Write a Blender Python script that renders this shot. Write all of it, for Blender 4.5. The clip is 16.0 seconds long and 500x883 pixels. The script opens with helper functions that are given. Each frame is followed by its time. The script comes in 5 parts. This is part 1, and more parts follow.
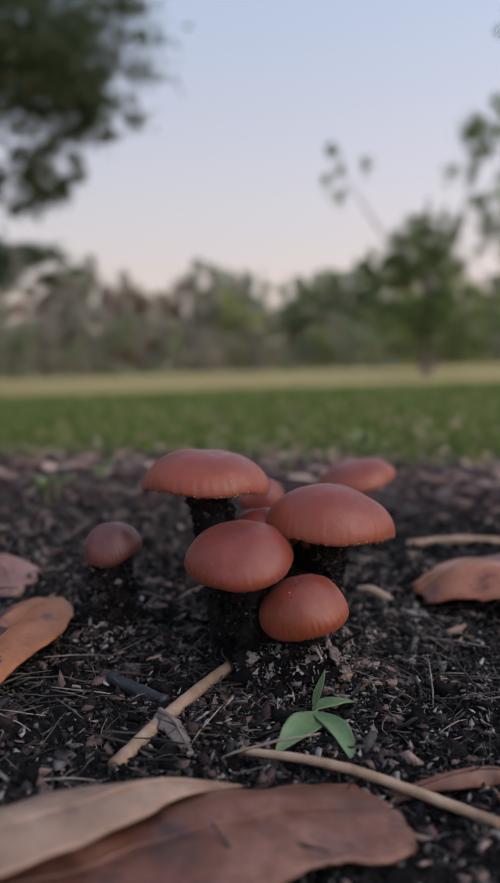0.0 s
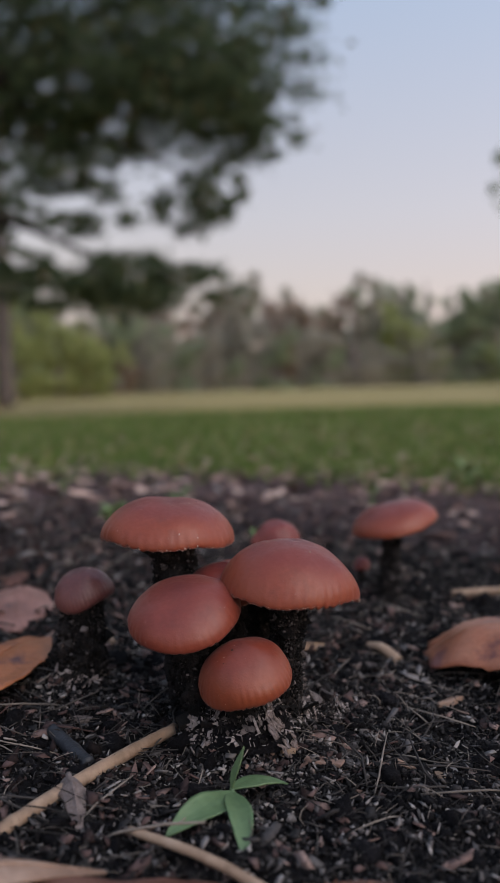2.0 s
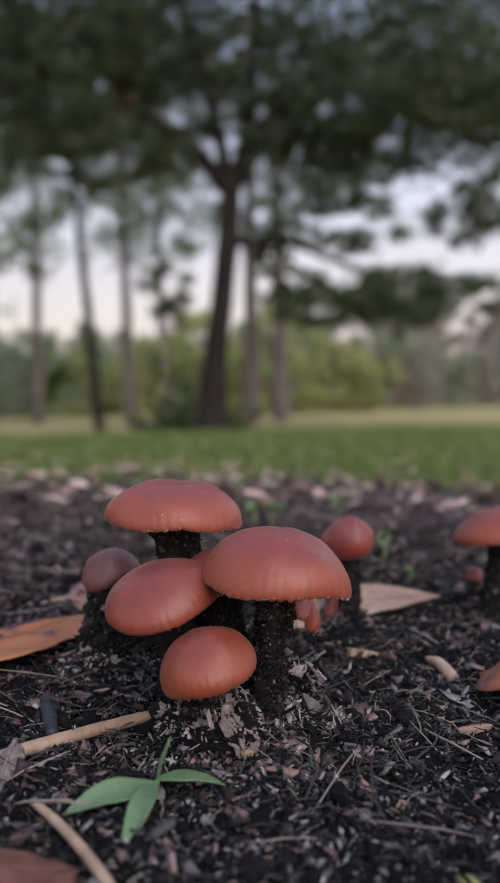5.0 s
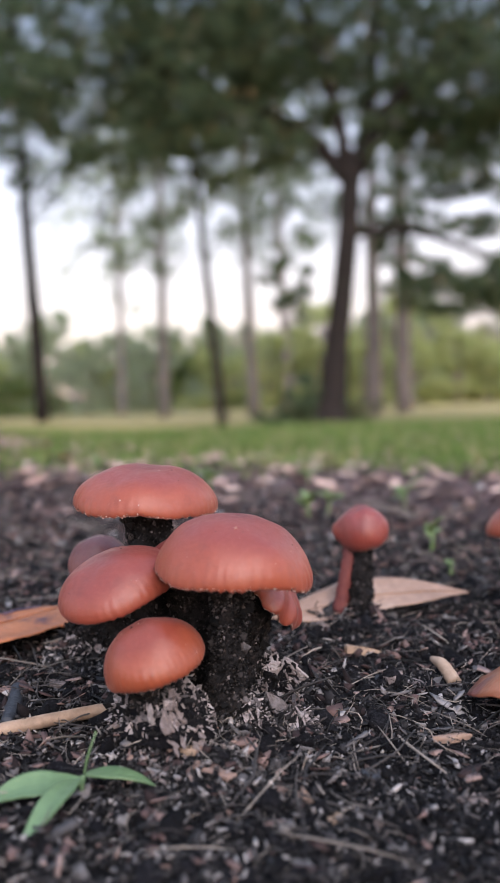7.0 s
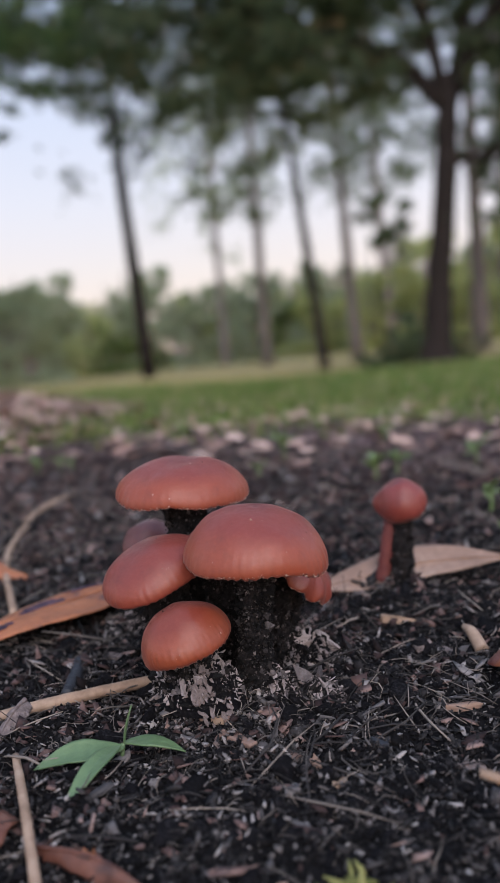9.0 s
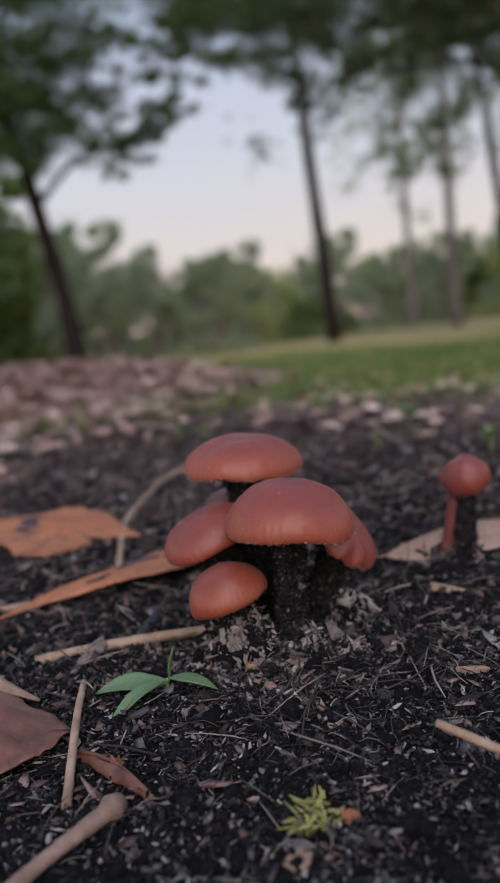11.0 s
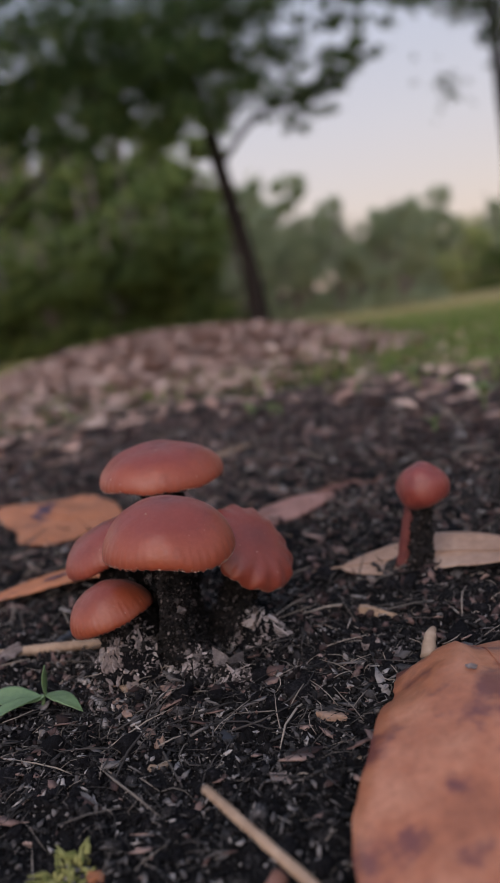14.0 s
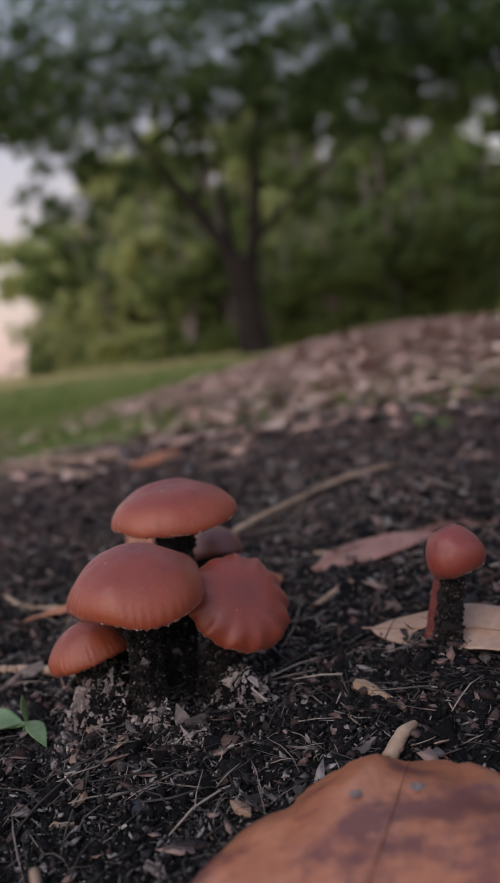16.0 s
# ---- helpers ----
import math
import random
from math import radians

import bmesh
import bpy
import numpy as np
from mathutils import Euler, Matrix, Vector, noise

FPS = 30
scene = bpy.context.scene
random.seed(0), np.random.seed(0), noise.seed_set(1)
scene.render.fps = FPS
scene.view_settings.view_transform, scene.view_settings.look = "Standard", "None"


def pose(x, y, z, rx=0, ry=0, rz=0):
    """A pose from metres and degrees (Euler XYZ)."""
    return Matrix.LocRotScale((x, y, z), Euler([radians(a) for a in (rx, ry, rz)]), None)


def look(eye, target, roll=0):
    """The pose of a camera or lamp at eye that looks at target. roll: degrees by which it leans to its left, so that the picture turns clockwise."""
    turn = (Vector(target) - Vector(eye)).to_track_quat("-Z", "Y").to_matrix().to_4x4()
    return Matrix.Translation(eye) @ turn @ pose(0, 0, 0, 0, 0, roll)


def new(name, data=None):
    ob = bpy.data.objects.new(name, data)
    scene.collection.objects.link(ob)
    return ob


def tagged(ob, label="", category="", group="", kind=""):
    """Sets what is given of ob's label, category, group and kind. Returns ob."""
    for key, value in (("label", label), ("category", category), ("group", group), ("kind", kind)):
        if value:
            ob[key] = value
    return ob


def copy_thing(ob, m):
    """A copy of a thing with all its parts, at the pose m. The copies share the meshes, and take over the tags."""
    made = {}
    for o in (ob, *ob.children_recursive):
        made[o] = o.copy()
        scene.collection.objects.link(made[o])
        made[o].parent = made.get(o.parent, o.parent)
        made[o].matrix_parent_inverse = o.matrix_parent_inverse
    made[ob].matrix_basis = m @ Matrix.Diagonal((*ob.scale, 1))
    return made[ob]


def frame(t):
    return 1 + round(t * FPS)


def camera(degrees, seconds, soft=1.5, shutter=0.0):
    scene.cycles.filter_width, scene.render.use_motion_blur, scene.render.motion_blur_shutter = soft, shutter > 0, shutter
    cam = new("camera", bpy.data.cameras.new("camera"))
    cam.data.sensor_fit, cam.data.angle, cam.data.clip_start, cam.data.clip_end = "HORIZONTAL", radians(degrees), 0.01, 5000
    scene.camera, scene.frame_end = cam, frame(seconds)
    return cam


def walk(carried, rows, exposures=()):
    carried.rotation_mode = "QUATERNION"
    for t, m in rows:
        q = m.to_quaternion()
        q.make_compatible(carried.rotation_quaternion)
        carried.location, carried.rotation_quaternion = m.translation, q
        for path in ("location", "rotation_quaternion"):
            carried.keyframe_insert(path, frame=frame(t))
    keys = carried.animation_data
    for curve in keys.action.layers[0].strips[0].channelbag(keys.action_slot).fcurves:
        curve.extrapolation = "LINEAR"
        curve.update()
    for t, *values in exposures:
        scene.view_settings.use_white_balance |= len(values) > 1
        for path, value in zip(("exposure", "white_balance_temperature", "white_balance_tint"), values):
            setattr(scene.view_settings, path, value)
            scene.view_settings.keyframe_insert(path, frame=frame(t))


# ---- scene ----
cam = camera(34.14, 16.0, soft=1.0)
PATH = [
    (0, (0.0025, -0.0010, 0.0852), (-0.0238, 1.9909, -0.0931), -1.82),
    (0.5, (0.0167, 0.0038, 0.0863), (-0.0808, 1.9944, -0.0799), -1.51),
    (1, (0.0330, 0.0116, 0.0862), (-0.1629, 1.9957, -0.0714), -1.54),
    (1.5, (0.0457, 0.0136, 0.0867), (-0.2491, 1.9865, -0.0567), -1.79),
    (2, (0.0552, 0.0167, 0.0922), (-0.3587, 1.9690, -0.0395), -1.69),
    (2.5, (0.0639, 0.0224, 0.0893), (-0.4739, 1.9449, -0.0314), -1.82),
    (3, (0.0807, 0.0285, 0.0835), (-0.5819, 1.9124, -0.0257), -1.57),
    (3.5, (0.0936, 0.0342, 0.0826), (-0.6737, 1.8782, -0.0229), -1.60),
    (4, (0.0990, 0.0360, 0.0835), (-0.7615, 1.8388, -0.0139), -1.48),
    (6.5, (0.1412, 0.0820, 0.0767), (-1.0814, 1.6632, 0.0037), -1.74),
    (7, (0.1419, 0.0846, 0.0769), (-1.1329, 1.6232, -0.0101), -2.07),
    (7.5, (0.1468, 0.0902, 0.0818), (-1.1808, 1.5809, -0.0422), -2.62),
    (8, (0.1651, 0.0936, 0.0817), (-1.2054, 1.5405, -0.0861), -3.03),
    (8.5, (0.1723, 0.0927, 0.0812), (-1.2332, 1.5021, -0.1139), -4.13),
    (9, (0.1674, 0.0903, 0.0883), (-1.2967, 1.4377, -0.1136), -5.65),
    (9.5, (0.1638, 0.1086, 0.0960), (-1.3932, 1.3481, -0.1017), -7.01),
    (10, (0.1790, 0.1058, 0.0907), (-1.4588, 1.2356, -0.1117), -6.66),
    (12.5, (0.2251, 0.1300, 0.0940), (-1.5871, 0.9250, -0.1958), -8.60),
    (13, (0.2171, 0.1470, 0.1055), (-1.6252, 0.8669, -0.1905), -8.80),
    (13.5, (0.2280, 0.1665, 0.0972), (-1.6498, 0.7890, -0.1968), -9.00),
    (14, (0.2301, 0.1897, 0.0948), (-1.6741, 0.7287, -0.1943), -8.36),
    (14.5, (0.2290, 0.2098, 0.0948), (-1.7065, 0.6351, -0.1753), -8.05),
    (15, (0.2280, 0.2258, 0.0962), (-1.7348, 0.5088, -0.1636), -7.98),
    (15.5, (0.2269, 0.2515, 0.0967), (-1.7543, 0.3613, -0.1534), -7.59),
    (16, (0.2253, 0.2692, 0.1007), (-1.7568, 0.1501, -0.1378), -7.47),
]
EXPOSURES = [(0.0, -0.08, 6550, 10), (1.5, -0.13, 6550, 10), (3.0, -0.14, 6450, 10), (4.2, 0.02, 6350, 11), (6.3, 0.9, 6350, 12), (7.0, 1.03, 6350, 12), (7.6, 0.95, 6350, 12), (8.4, 0.62, 6300, 12), (9.2, 0.36, 6250, 12), (10.2, 0.17, 6300, 12), (12.3, 0.0, 6550, 13), (14.2, 0.03, 6700, 14), (15.0, 0.0, 6750, 14), (15.5, -0.2, 6750, 14), (16.0, -0.08, 6750, 14)]
walk(cam, [(t, look(eye, target, roll)) for t, eye, target, roll in PATH], EXPOSURES)
# a phone lens held close: shallow depth of field, focused on the caps
cam.data.dof.use_dof = True
cam.data.dof.focus_distance = 0.197
cam.data.dof.aperture_fstop = 16.0


# ---- world and sun: clear sky at sunset, a wide low glow from the south-east ----
SUN_AZ, SUN_EL = 123.0, 4.0
world = bpy.data.worlds.new("dusk_sky")
scene.world = world
world.use_nodes = True
wt = world.node_tree
wt.nodes.clear()
w_out = wt.nodes.new("ShaderNodeOutputWorld")
w_sky = wt.nodes.new("ShaderNodeTexSky")
w_sky.sky_type, w_sky.sun_disc = "NISHITA", False
w_sky.sun_elevation, w_sky.sun_rotation = radians(SUN_EL), radians(SUN_AZ)
w_bg1 = wt.nodes.new("ShaderNodeBackground")
w_bg1.inputs["Strength"].default_value = 0.05
wt.links.new(w_sky.outputs[0], w_bg1.inputs["Color"])
w_co = wt.nodes.new("ShaderNodeTexCoord")
w_sep = wt.nodes.new("ShaderNodeSeparateXYZ")
wt.links.new(w_co.outputs["Generated"], w_sep.inputs[0])
w_ramp = wt.nodes.new("ShaderNodeValToRGB")
wt.links.new(w_sep.outputs["Z"], w_ramp.inputs[0])
el = w_ramp.color_ramp.elements
el[0].position, el[0].color = 0.0, (0.98, 0.73, 0.71, 1)
el[1].position, el[1].color = 1.0, (0.38, 0.50, 0.75, 1)
for p, c in ((0.10, (0.90, 0.76, 0.78)), (0.20, (0.82, 0.78, 0.88)), (0.42, (0.60, 0.71, 0.95))):
    e = el.new(p)
    e.color = (*c, 1)
w_bg2 = wt.nodes.new("ShaderNodeBackground")
# the sky is brighter on the side of the sunset, dimmer opposite it
w_side = wt.nodes.new("ShaderNodeVectorMath")
w_side.operation = "DOT_PRODUCT"
w_side.inputs[1].default_value = (math.sin(radians(SUN_AZ)), math.cos(radians(SUN_AZ)), 0.0)
wt.links.new(w_co.outputs["Generated"], w_side.inputs[0])
w_glow = wt.nodes.new("ShaderNodeMath")
w_glow.operation = "MULTIPLY_ADD"
w_glow.inputs[1].default_value, w_glow.inputs[2].default_value = 0.26, 0.89
wt.links.new(w_side.outputs["Value"], w_glow.inputs[0])
wt.links.new(w_glow.outputs[0], w_bg2.inputs["Strength"])
wt.links.new(w_ramp.outputs[0], w_bg2.inputs["Color"])
w_add = wt.nodes.new("ShaderNodeAddShader")
wt.links.new(w_bg1.outputs[0], w_add.inputs[0])
wt.links.new(w_bg2.outputs[0], w_add.inputs[1])
wt.links.new(w_add.outputs[0], w_out.inputs[0])
sun = new("sun", bpy.data.lights.new("sun", "SUN"))
sun.data.energy, sun.data.angle, sun.data.color = 1.9, radians(60), (1.0, 0.88, 0.80)
sun.matrix_world = look((0, 0, 0), (-1.0, 0.65, -1.0))


# ---- materials ----
def material(name):
    m = bpy.data.materials.new(name)
    m.use_nodes = True
    nt = m.node_tree
    return m, nt, nt.nodes["Principled BSDF"]


def node(nt, kind, **values):
    n = nt.nodes.new(kind)
    for k, v in values.items():
        n.inputs[k.replace("_", " ")].default_value = v
    return n


def ramp(nt, source, stops):
    r = nt.nodes.new("ShaderNodeValToRGB")
    e = r.color_ramp.elements
    while len(e) < len(stops):
        e.new(0.5)
    for k, (p, c) in enumerate(stops):
        e[k].position, e[k].color = p, (*c, 1)
    nt.links.new(source, r.inputs[0])
    return r.outputs[0]


def noise_tex(nt, scale, detail=4, rough=0.6, coords="Object"):
    co = nt.nodes.new("ShaderNodeTexCoord")
    n = node(nt, "ShaderNodeTexNoise", Scale=scale, Detail=detail, Roughness=rough)
    nt.links.new(co.outputs[coords], n.inputs["Vector"])
    return n.outputs["Fac"]


def mix(nt, fac, a, b, how="MIX"):
    n = nt.nodes.new("ShaderNodeMix")
    n.data_type, n.blend_type = "RGBA", how
    for value, slot in ((fac, 0), (a, 6), (b, 7)):
        if isinstance(value, (int, float)):
            n.inputs[slot].default_value = value
        elif isinstance(value, tuple):
            n.inputs[slot].default_value = (*value, 1)
        else:
            nt.links.new(value, n.inputs[slot])
    return n.outputs[2]


def calc(nt, op, a, b=0.0):
    n = nt.nodes.new("ShaderNodeMath")
    n.operation = op
    for k, v in enumerate((a, b)):
        if isinstance(v, (int, float)):
            n.inputs[k].default_value = v
        else:
            nt.links.new(v, n.inputs[k])
    return n.outputs[0]


def bump(nt, bsdf, height, strength, distance):
    b = node(nt, "ShaderNodeBump", Strength=strength, Distance=distance)
    nt.links.new(height, b.inputs["Height"])
    nt.links.new(b.outputs[0], bsdf.inputs["Normal"])


def island_random(nt):
    return nt.nodes.new("ShaderNodeNewGeometry").outputs["Random Per Island"]


def cap_material(name, centre, middle, rim, radius):
    """Mushroom skin: darker disc, paler translucent margin, faint radial striae, powdery bloom."""
    m, nt, b = material(name)
    co = nt.nodes.new("ShaderNodeTexCoord")
    sep = nt.nodes.new("ShaderNodeSeparateXYZ")
    nt.links.new(co.outputs["Object"], sep.inputs[0])
    r = calc(nt, "SQRT", calc(nt, "ADD", calc(nt, "MULTIPLY", sep.outputs[0], sep.outputs[0]), calc(nt, "MULTIPLY", sep.outputs[1], sep.outputs[1])))
    r = calc(nt, "DIVIDE", r, radius)
    blotch = noise_tex(nt, 110, 3)
    rn = calc(nt, "ADD", r, calc(nt, "MULTIPLY", calc(nt, "SUBTRACT", blotch, 0.5), 0.35))
    col = ramp(nt, rn, ((0.0, centre), (0.40, middle), (0.70, middle), (0.95, rim)))
    ang = calc(nt, "ARCTAN2", sep.outputs[1], sep.outputs[0])
    stria = calc(nt, "MULTIPLY", calc(nt, "ADD", calc(nt, "SINE", calc(nt, "MULTIPLY", ang, 46.0)), 1.0), 0.5)
    low = calc(nt, "MULTIPLY", sep.outputs[2], -1.0 / radius)
    edge = ramp(nt, calc(nt, "ADD", low, calc(nt, "MULTIPLY", calc(nt, "SUBTRACT", blotch, 0.5), 0.4)), ((0.0, (0, 0, 0)), (0.28, (1, 1, 1))))
    col = mix(nt, calc(nt, "MULTIPLY", calc(nt, "MULTIPLY", calc(nt, "MULTIPLY", stria, blotch), 0.28), edge), col, tuple(0.62 * c for c in middle))
    fine = noise_tex(nt, 900, 3)
    col = mix(nt, ramp(nt, fine, ((0.45, (0, 0, 0)), (0.75, (0.09, 0.09, 0.09)))), col, (0.40, 0.13, 0.10))
    stain = ramp(nt, noise_tex(nt, 60, 5, 0.7), ((0.56, (0, 0, 0)), (0.70, (0.34, 0.34, 0.34))))
    col = mix(nt, stain, col, tuple(0.45 * c for c in centre))
    nt.links.new(col, b.inputs["Base Color"])
    nt.links.new(ramp(nt, noise_tex(nt, 260, 4, 0.7), ((0.3, (0.36, 0.36, 0.36)), (0.7, (0.54, 0.54, 0.54)))), b.inputs["Roughness"])
    b.inputs["Specular IOR Level"].default_value = 0.55
    b.inputs["Sheen Weight"].default_value = 0.05
    b.inputs["Sheen Roughness"].default_value = 0.6
    b.inputs["Sheen Tint"].default_value = (1.0, 0.86, 0.90, 1)
    b.inputs["Subsurface Weight"].default_value = 0.07
    b.inputs["Subsurface Radius"].default_value = (0.9, 0.25, 0.12)
    b.inputs["Subsurface Scale"].default_value = 0.0025
    bump(nt, b, calc(nt, "ADD", mix(nt, 0.2, fine, blotch), calc(nt, "MULTIPLY", calc(nt, "MULTIPLY", stria, edge), 0.10)), 0.22, 0.0005)
    return m


def plain_rough(name, stops, scale, rough=0.9, bump_scale=None, strength=0.5, depth=0.001, per_island=0.0, spec=0.3):
    """A mottled rough surface; per_island shifts the tone piece by piece."""
    m, nt, b = material(name)
    f = noise_tex(nt, scale, 5, 0.65)
    if per_island:
        f = calc(nt, "ADD", calc(nt, "MULTIPLY", f, 1 - per_island), calc(nt, "MULTIPLY", island_random(nt), per_island))
    nt.links.new(ramp(nt, f, stops), b.inputs["Base Color"])
    b.inputs["Roughness"].default_value = rough
    b.inputs["Specular IOR Level"].default_value = spec
    bump(nt, b, noise_tex(nt, bump_scale or scale * 4, 4), strength, depth)
    return m


def leaf_material(name, stops, spot, spot_edge, gloss=0.5):
    """Dead or living broad leaf: mottled blade, dark spots, fine veins, slight gloss."""
    m, nt, b = material(name)
    col = ramp(nt, noise_tex(nt, 45, 5, 0.65), stops)
    fine = noise_tex(nt, 420, 3)
    col = mix(nt, ramp(nt, fine, ((0.4, (0.0, 0.0, 0.0)), (0.8, (0.35, 0.35, 0.35)))), col, tuple(0.5 * c for c in stops[0][1]))
    spots = ramp(nt, noise_tex(nt, 75, 4, 0.55), ((spot_edge, (0, 0, 0)), (spot_edge + 0.10, (0.85, 0.85, 0.85))))
    col = mix(nt, spots, col, spot)
    nt.links.new(col, b.inputs["Base Color"])
    b.inputs["Roughness"].default_value = gloss
    b.inputs["Specular IOR Level"].default_value = 0.5
    bump(nt, b, mix(nt, 0.5, noise_tex(nt, 520, 3), noise_tex(nt, 130, 4)), 0.4, 0.0007)
    return m


def foliage_material(name, stops, through_light=0.5):
    m, nt, b = material(name)
    nt.links.new(ramp(nt, island_random(nt), stops), b.inputs["Base Color"])
    b.inputs["Roughness"].default_value = 0.6
    b.inputs["Specular IOR Level"].default_value = 0.25
    tr = nt.nodes.new("ShaderNodeBsdfTranslucent")
    nt.links.new(ramp(nt, island_random(nt), stops), tr.inputs["Color"])
    add = nt.nodes.new("ShaderNodeMixShader")
    add.inputs[0].default_value = through_light
    nt.links.new(b.outputs[0], add.inputs[1])
    nt.links.new(tr.outputs[0], add.inputs[2])
    nt.links.new(add.outputs[0], nt.nodes["Material Output"].inputs[0])
    return m


M_CAP = cap_material("cap_skin", (0.124, 0.023, 0.020), (0.172, 0.027, 0.016), (0.228, 0.043, 0.016), 0.0175)
M_CAP_LOW = cap_material("orange_cap_skin", (0.124, 0.020, 0.012), (0.168, 0.026, 0.011), (0.220, 0.042, 0.013), 0.0115)
M_CAP_DARK = cap_material("dark_cap_skin", (0.075, 0.026, 0.028), (0.102, 0.030, 0.029), (0.130, 0.038, 0.033), 0.010)
M_CAP_SMALL = cap_material("small_cap_skin", (0.125, 0.021, 0.020), (0.160, 0.025, 0.019), (0.200, 0.037, 0.023), 0.010)
M_GILL = plain_rough("gill_flesh", ((0.3, (0.06, 0.020, 0.015)), (0.7, (0.13, 0.050, 0.036))), 300, 0.8)
M_STEM = plain_rough("sooty_stem", ((0.38, (0.004, 0.0035, 0.0035)), (0.58, (0.014, 0.011, 0.011)), (0.74, (0.07, 0.054, 0.05))), 900, 0.95, 1500, 0.9, 0.0012)
M_CRUST = plain_rough("stem_grains", ((0.20, (0.003, 0.003, 0.003)), (0.62, (0.010, 0.009, 0.009)), (0.80, (0.055, 0.048, 0.047)), (0.95, (0.22, 0.19, 0.185))), 900, 0.9, 1200, 0.6, 0.0005, 0.75, 0.15)
M_STEM_RED = plain_rough("red_stem", ((0.3, (0.075, 0.018, 0.018)), (0.7, (0.15, 0.040, 0.034))), 260, 0.6)
M_CRUMB = plain_rough("soil_crumbs", ((0.15, (0.0032, 0.003, 0.0033)), (0.60, (0.0075, 0.0069, 0.0075)), (0.80, (0.048, 0.044, 0.045)), (0.95, (0.32, 0.295, 0.29))), 600, 0.9, 1000, 0.6, 0.0006, 0.70, 0.15)
M_DUFF = plain_rough("brown_duff", ((0.15, (0.006, 0.0045, 0.0045)), (0.50, (0.030, 0.020, 0.020)), (0.75, (0.095, 0.062, 0.060)), (0.94, (0.24, 0.168, 0.150))), 500, 0.9, 800, 0.6, 0.0008, 0.70, 0.15)
M_CHIP = plain_rough("wood_flecks", ((0.1, (0.013, 0.0125, 0.013)), (0.42, (0.030, 0.028, 0.029)), (0.70, (0.14, 0.127, 0.125)), (0.93, (0.41, 0.375, 0.36))), 700, 0.85, 1200, 0.7, 0.0005, 0.78)
M_LEAFCRUMB = plain_rough("leaf_crumbs", ((0.1, (0.022, 0.012, 0.012)), (0.5, (0.105, 0.062, 0.055)), (0.9, (0.33, 0.23, 0.20))), 500, 0.8, 900, 0.6, 0.0005, 0.7)
M_FIBRE = plain_rough("rootlets", ((0.1, (0.007, 0.007, 0.007)), (0.5, (0.030, 0.027, 0.027)), (0.76, (0.10, 0.088, 0.080)), (0.95, (0.32, 0.27, 0.23))), 200, 0.85, 500, 0.4, 0.0003, 0.85)
M_STRAW = plain_rough("dry_straw", ((0.3, (0.17, 0.112, 0.076)), (0.55, (0.32, 0.225, 0.16)), (0.8, (0.46, 0.35, 0.265))), 130, 0.6, 900, 0.35, 0.0005)
M_TWIG = plain_rough("grey_twig", ((0.3, (0.10, 0.062, 0.05)), (0.6, (0.24, 0.16, 0.13)), (0.8, (0.36, 0.27, 0.23))), 160, 0.8, 700, 0.5, 0.0006)
M_TWIG_RED = plain_rough("reddish_twig", ((0.3, (0.10, 0.045, 0.034)), (0.6, (0.21, 0.105, 0.082)), (0.8, (0.33, 0.20, 0.165))), 160, 0.75, 700, 0.5, 0.0006)
M_BARKFLAKE = plain_rough("rotten_bark", ((0.28, (0.030, 0.024, 0.023)), (0.50, (0.15, 0.120, 0.114)), (0.8, (0.36, 0.30, 0.285))), 520, 0.9, 1300, 0.9, 0.0009, 0.45)
M_CHARCOAL = plain_rough("charcoal", ((0.3, (0.008, 0.009, 0.012)), (0.8, (0.03, 0.033, 0.042))), 200, 0.55, 600, 0.5, 0.0008, 0.3, 0.5)
M_LEAF_ORANGE = leaf_material("orange_brown_leaf", ((0.3, (0.20, 0.072, 0.030)), (0.55, (0.34, 0.125, 0.052)), (0.8, (0.44, 0.19, 0.10))), (0.055, 0.025, 0.032), 0.57)
M_BLOTCH = plain_rough("leaf_blotch", ((0.35, (0.020, 0.012, 0.022)), (0.5, (0.045, 0.024, 0.042)), (0.7, (0.16, 0.085, 0.10))), 420, 0.6, 900, 0.3, 0.0003)
M_LEAF_TAN = leaf_material("tan_leaf", ((0.3, (0.19, 0.064, 0.033)), (0.5, (0.33, 0.118, 0.061)), (0.75, (0.47, 0.215, 0.13))), (0.11, 0.036, 0.036), 0.53, 0.36)
M_LEAF_BROWN = leaf_material("brown_leaf", ((0.32, (0.050, 0.020, 0.014)), (0.5, (0.130, 0.048, 0.030)), (0.72, (0.27, 0.135, 0.098))), (0.035, 0.016, 0.015), 0.57)
M_LEAF_PALE = leaf_material("pale_leaf", ((0.3, (0.17, 0.102, 0.070)), (0.55, (0.30, 0.195, 0.142)), (0.8, (0.43, 0.315, 0.25))), (0.12, 0.07, 0.055), 0.66)
M_GREEN = leaf_material("seedling_leaf", ((0.3, (0.075, 0.135, 0.060)), (0.55, (0.115, 0.185, 0.085)), (0.8, (0.21, 0.27, 0.16))), (0.10, 0.16, 0.06), 0.72)
M_SPROUT = leaf_material("sprout_leaf", ((0.3, (0.10, 0.16, 0.055)), (0.55, (0.15, 0.22, 0.075)), (0.8, (0.24, 0.30, 0.12))), (0.20, 0.22, 0.08), 0.72)
M_LEAF_PINK = leaf_material("pinkish_leaf", ((0.3, (0.16, 0.075, 0.058)), (0.55, (0.26, 0.13, 0.105)), (0.8, (0.36, 0.21, 0.18))), (0.085, 0.05, 0.05), 0.62)
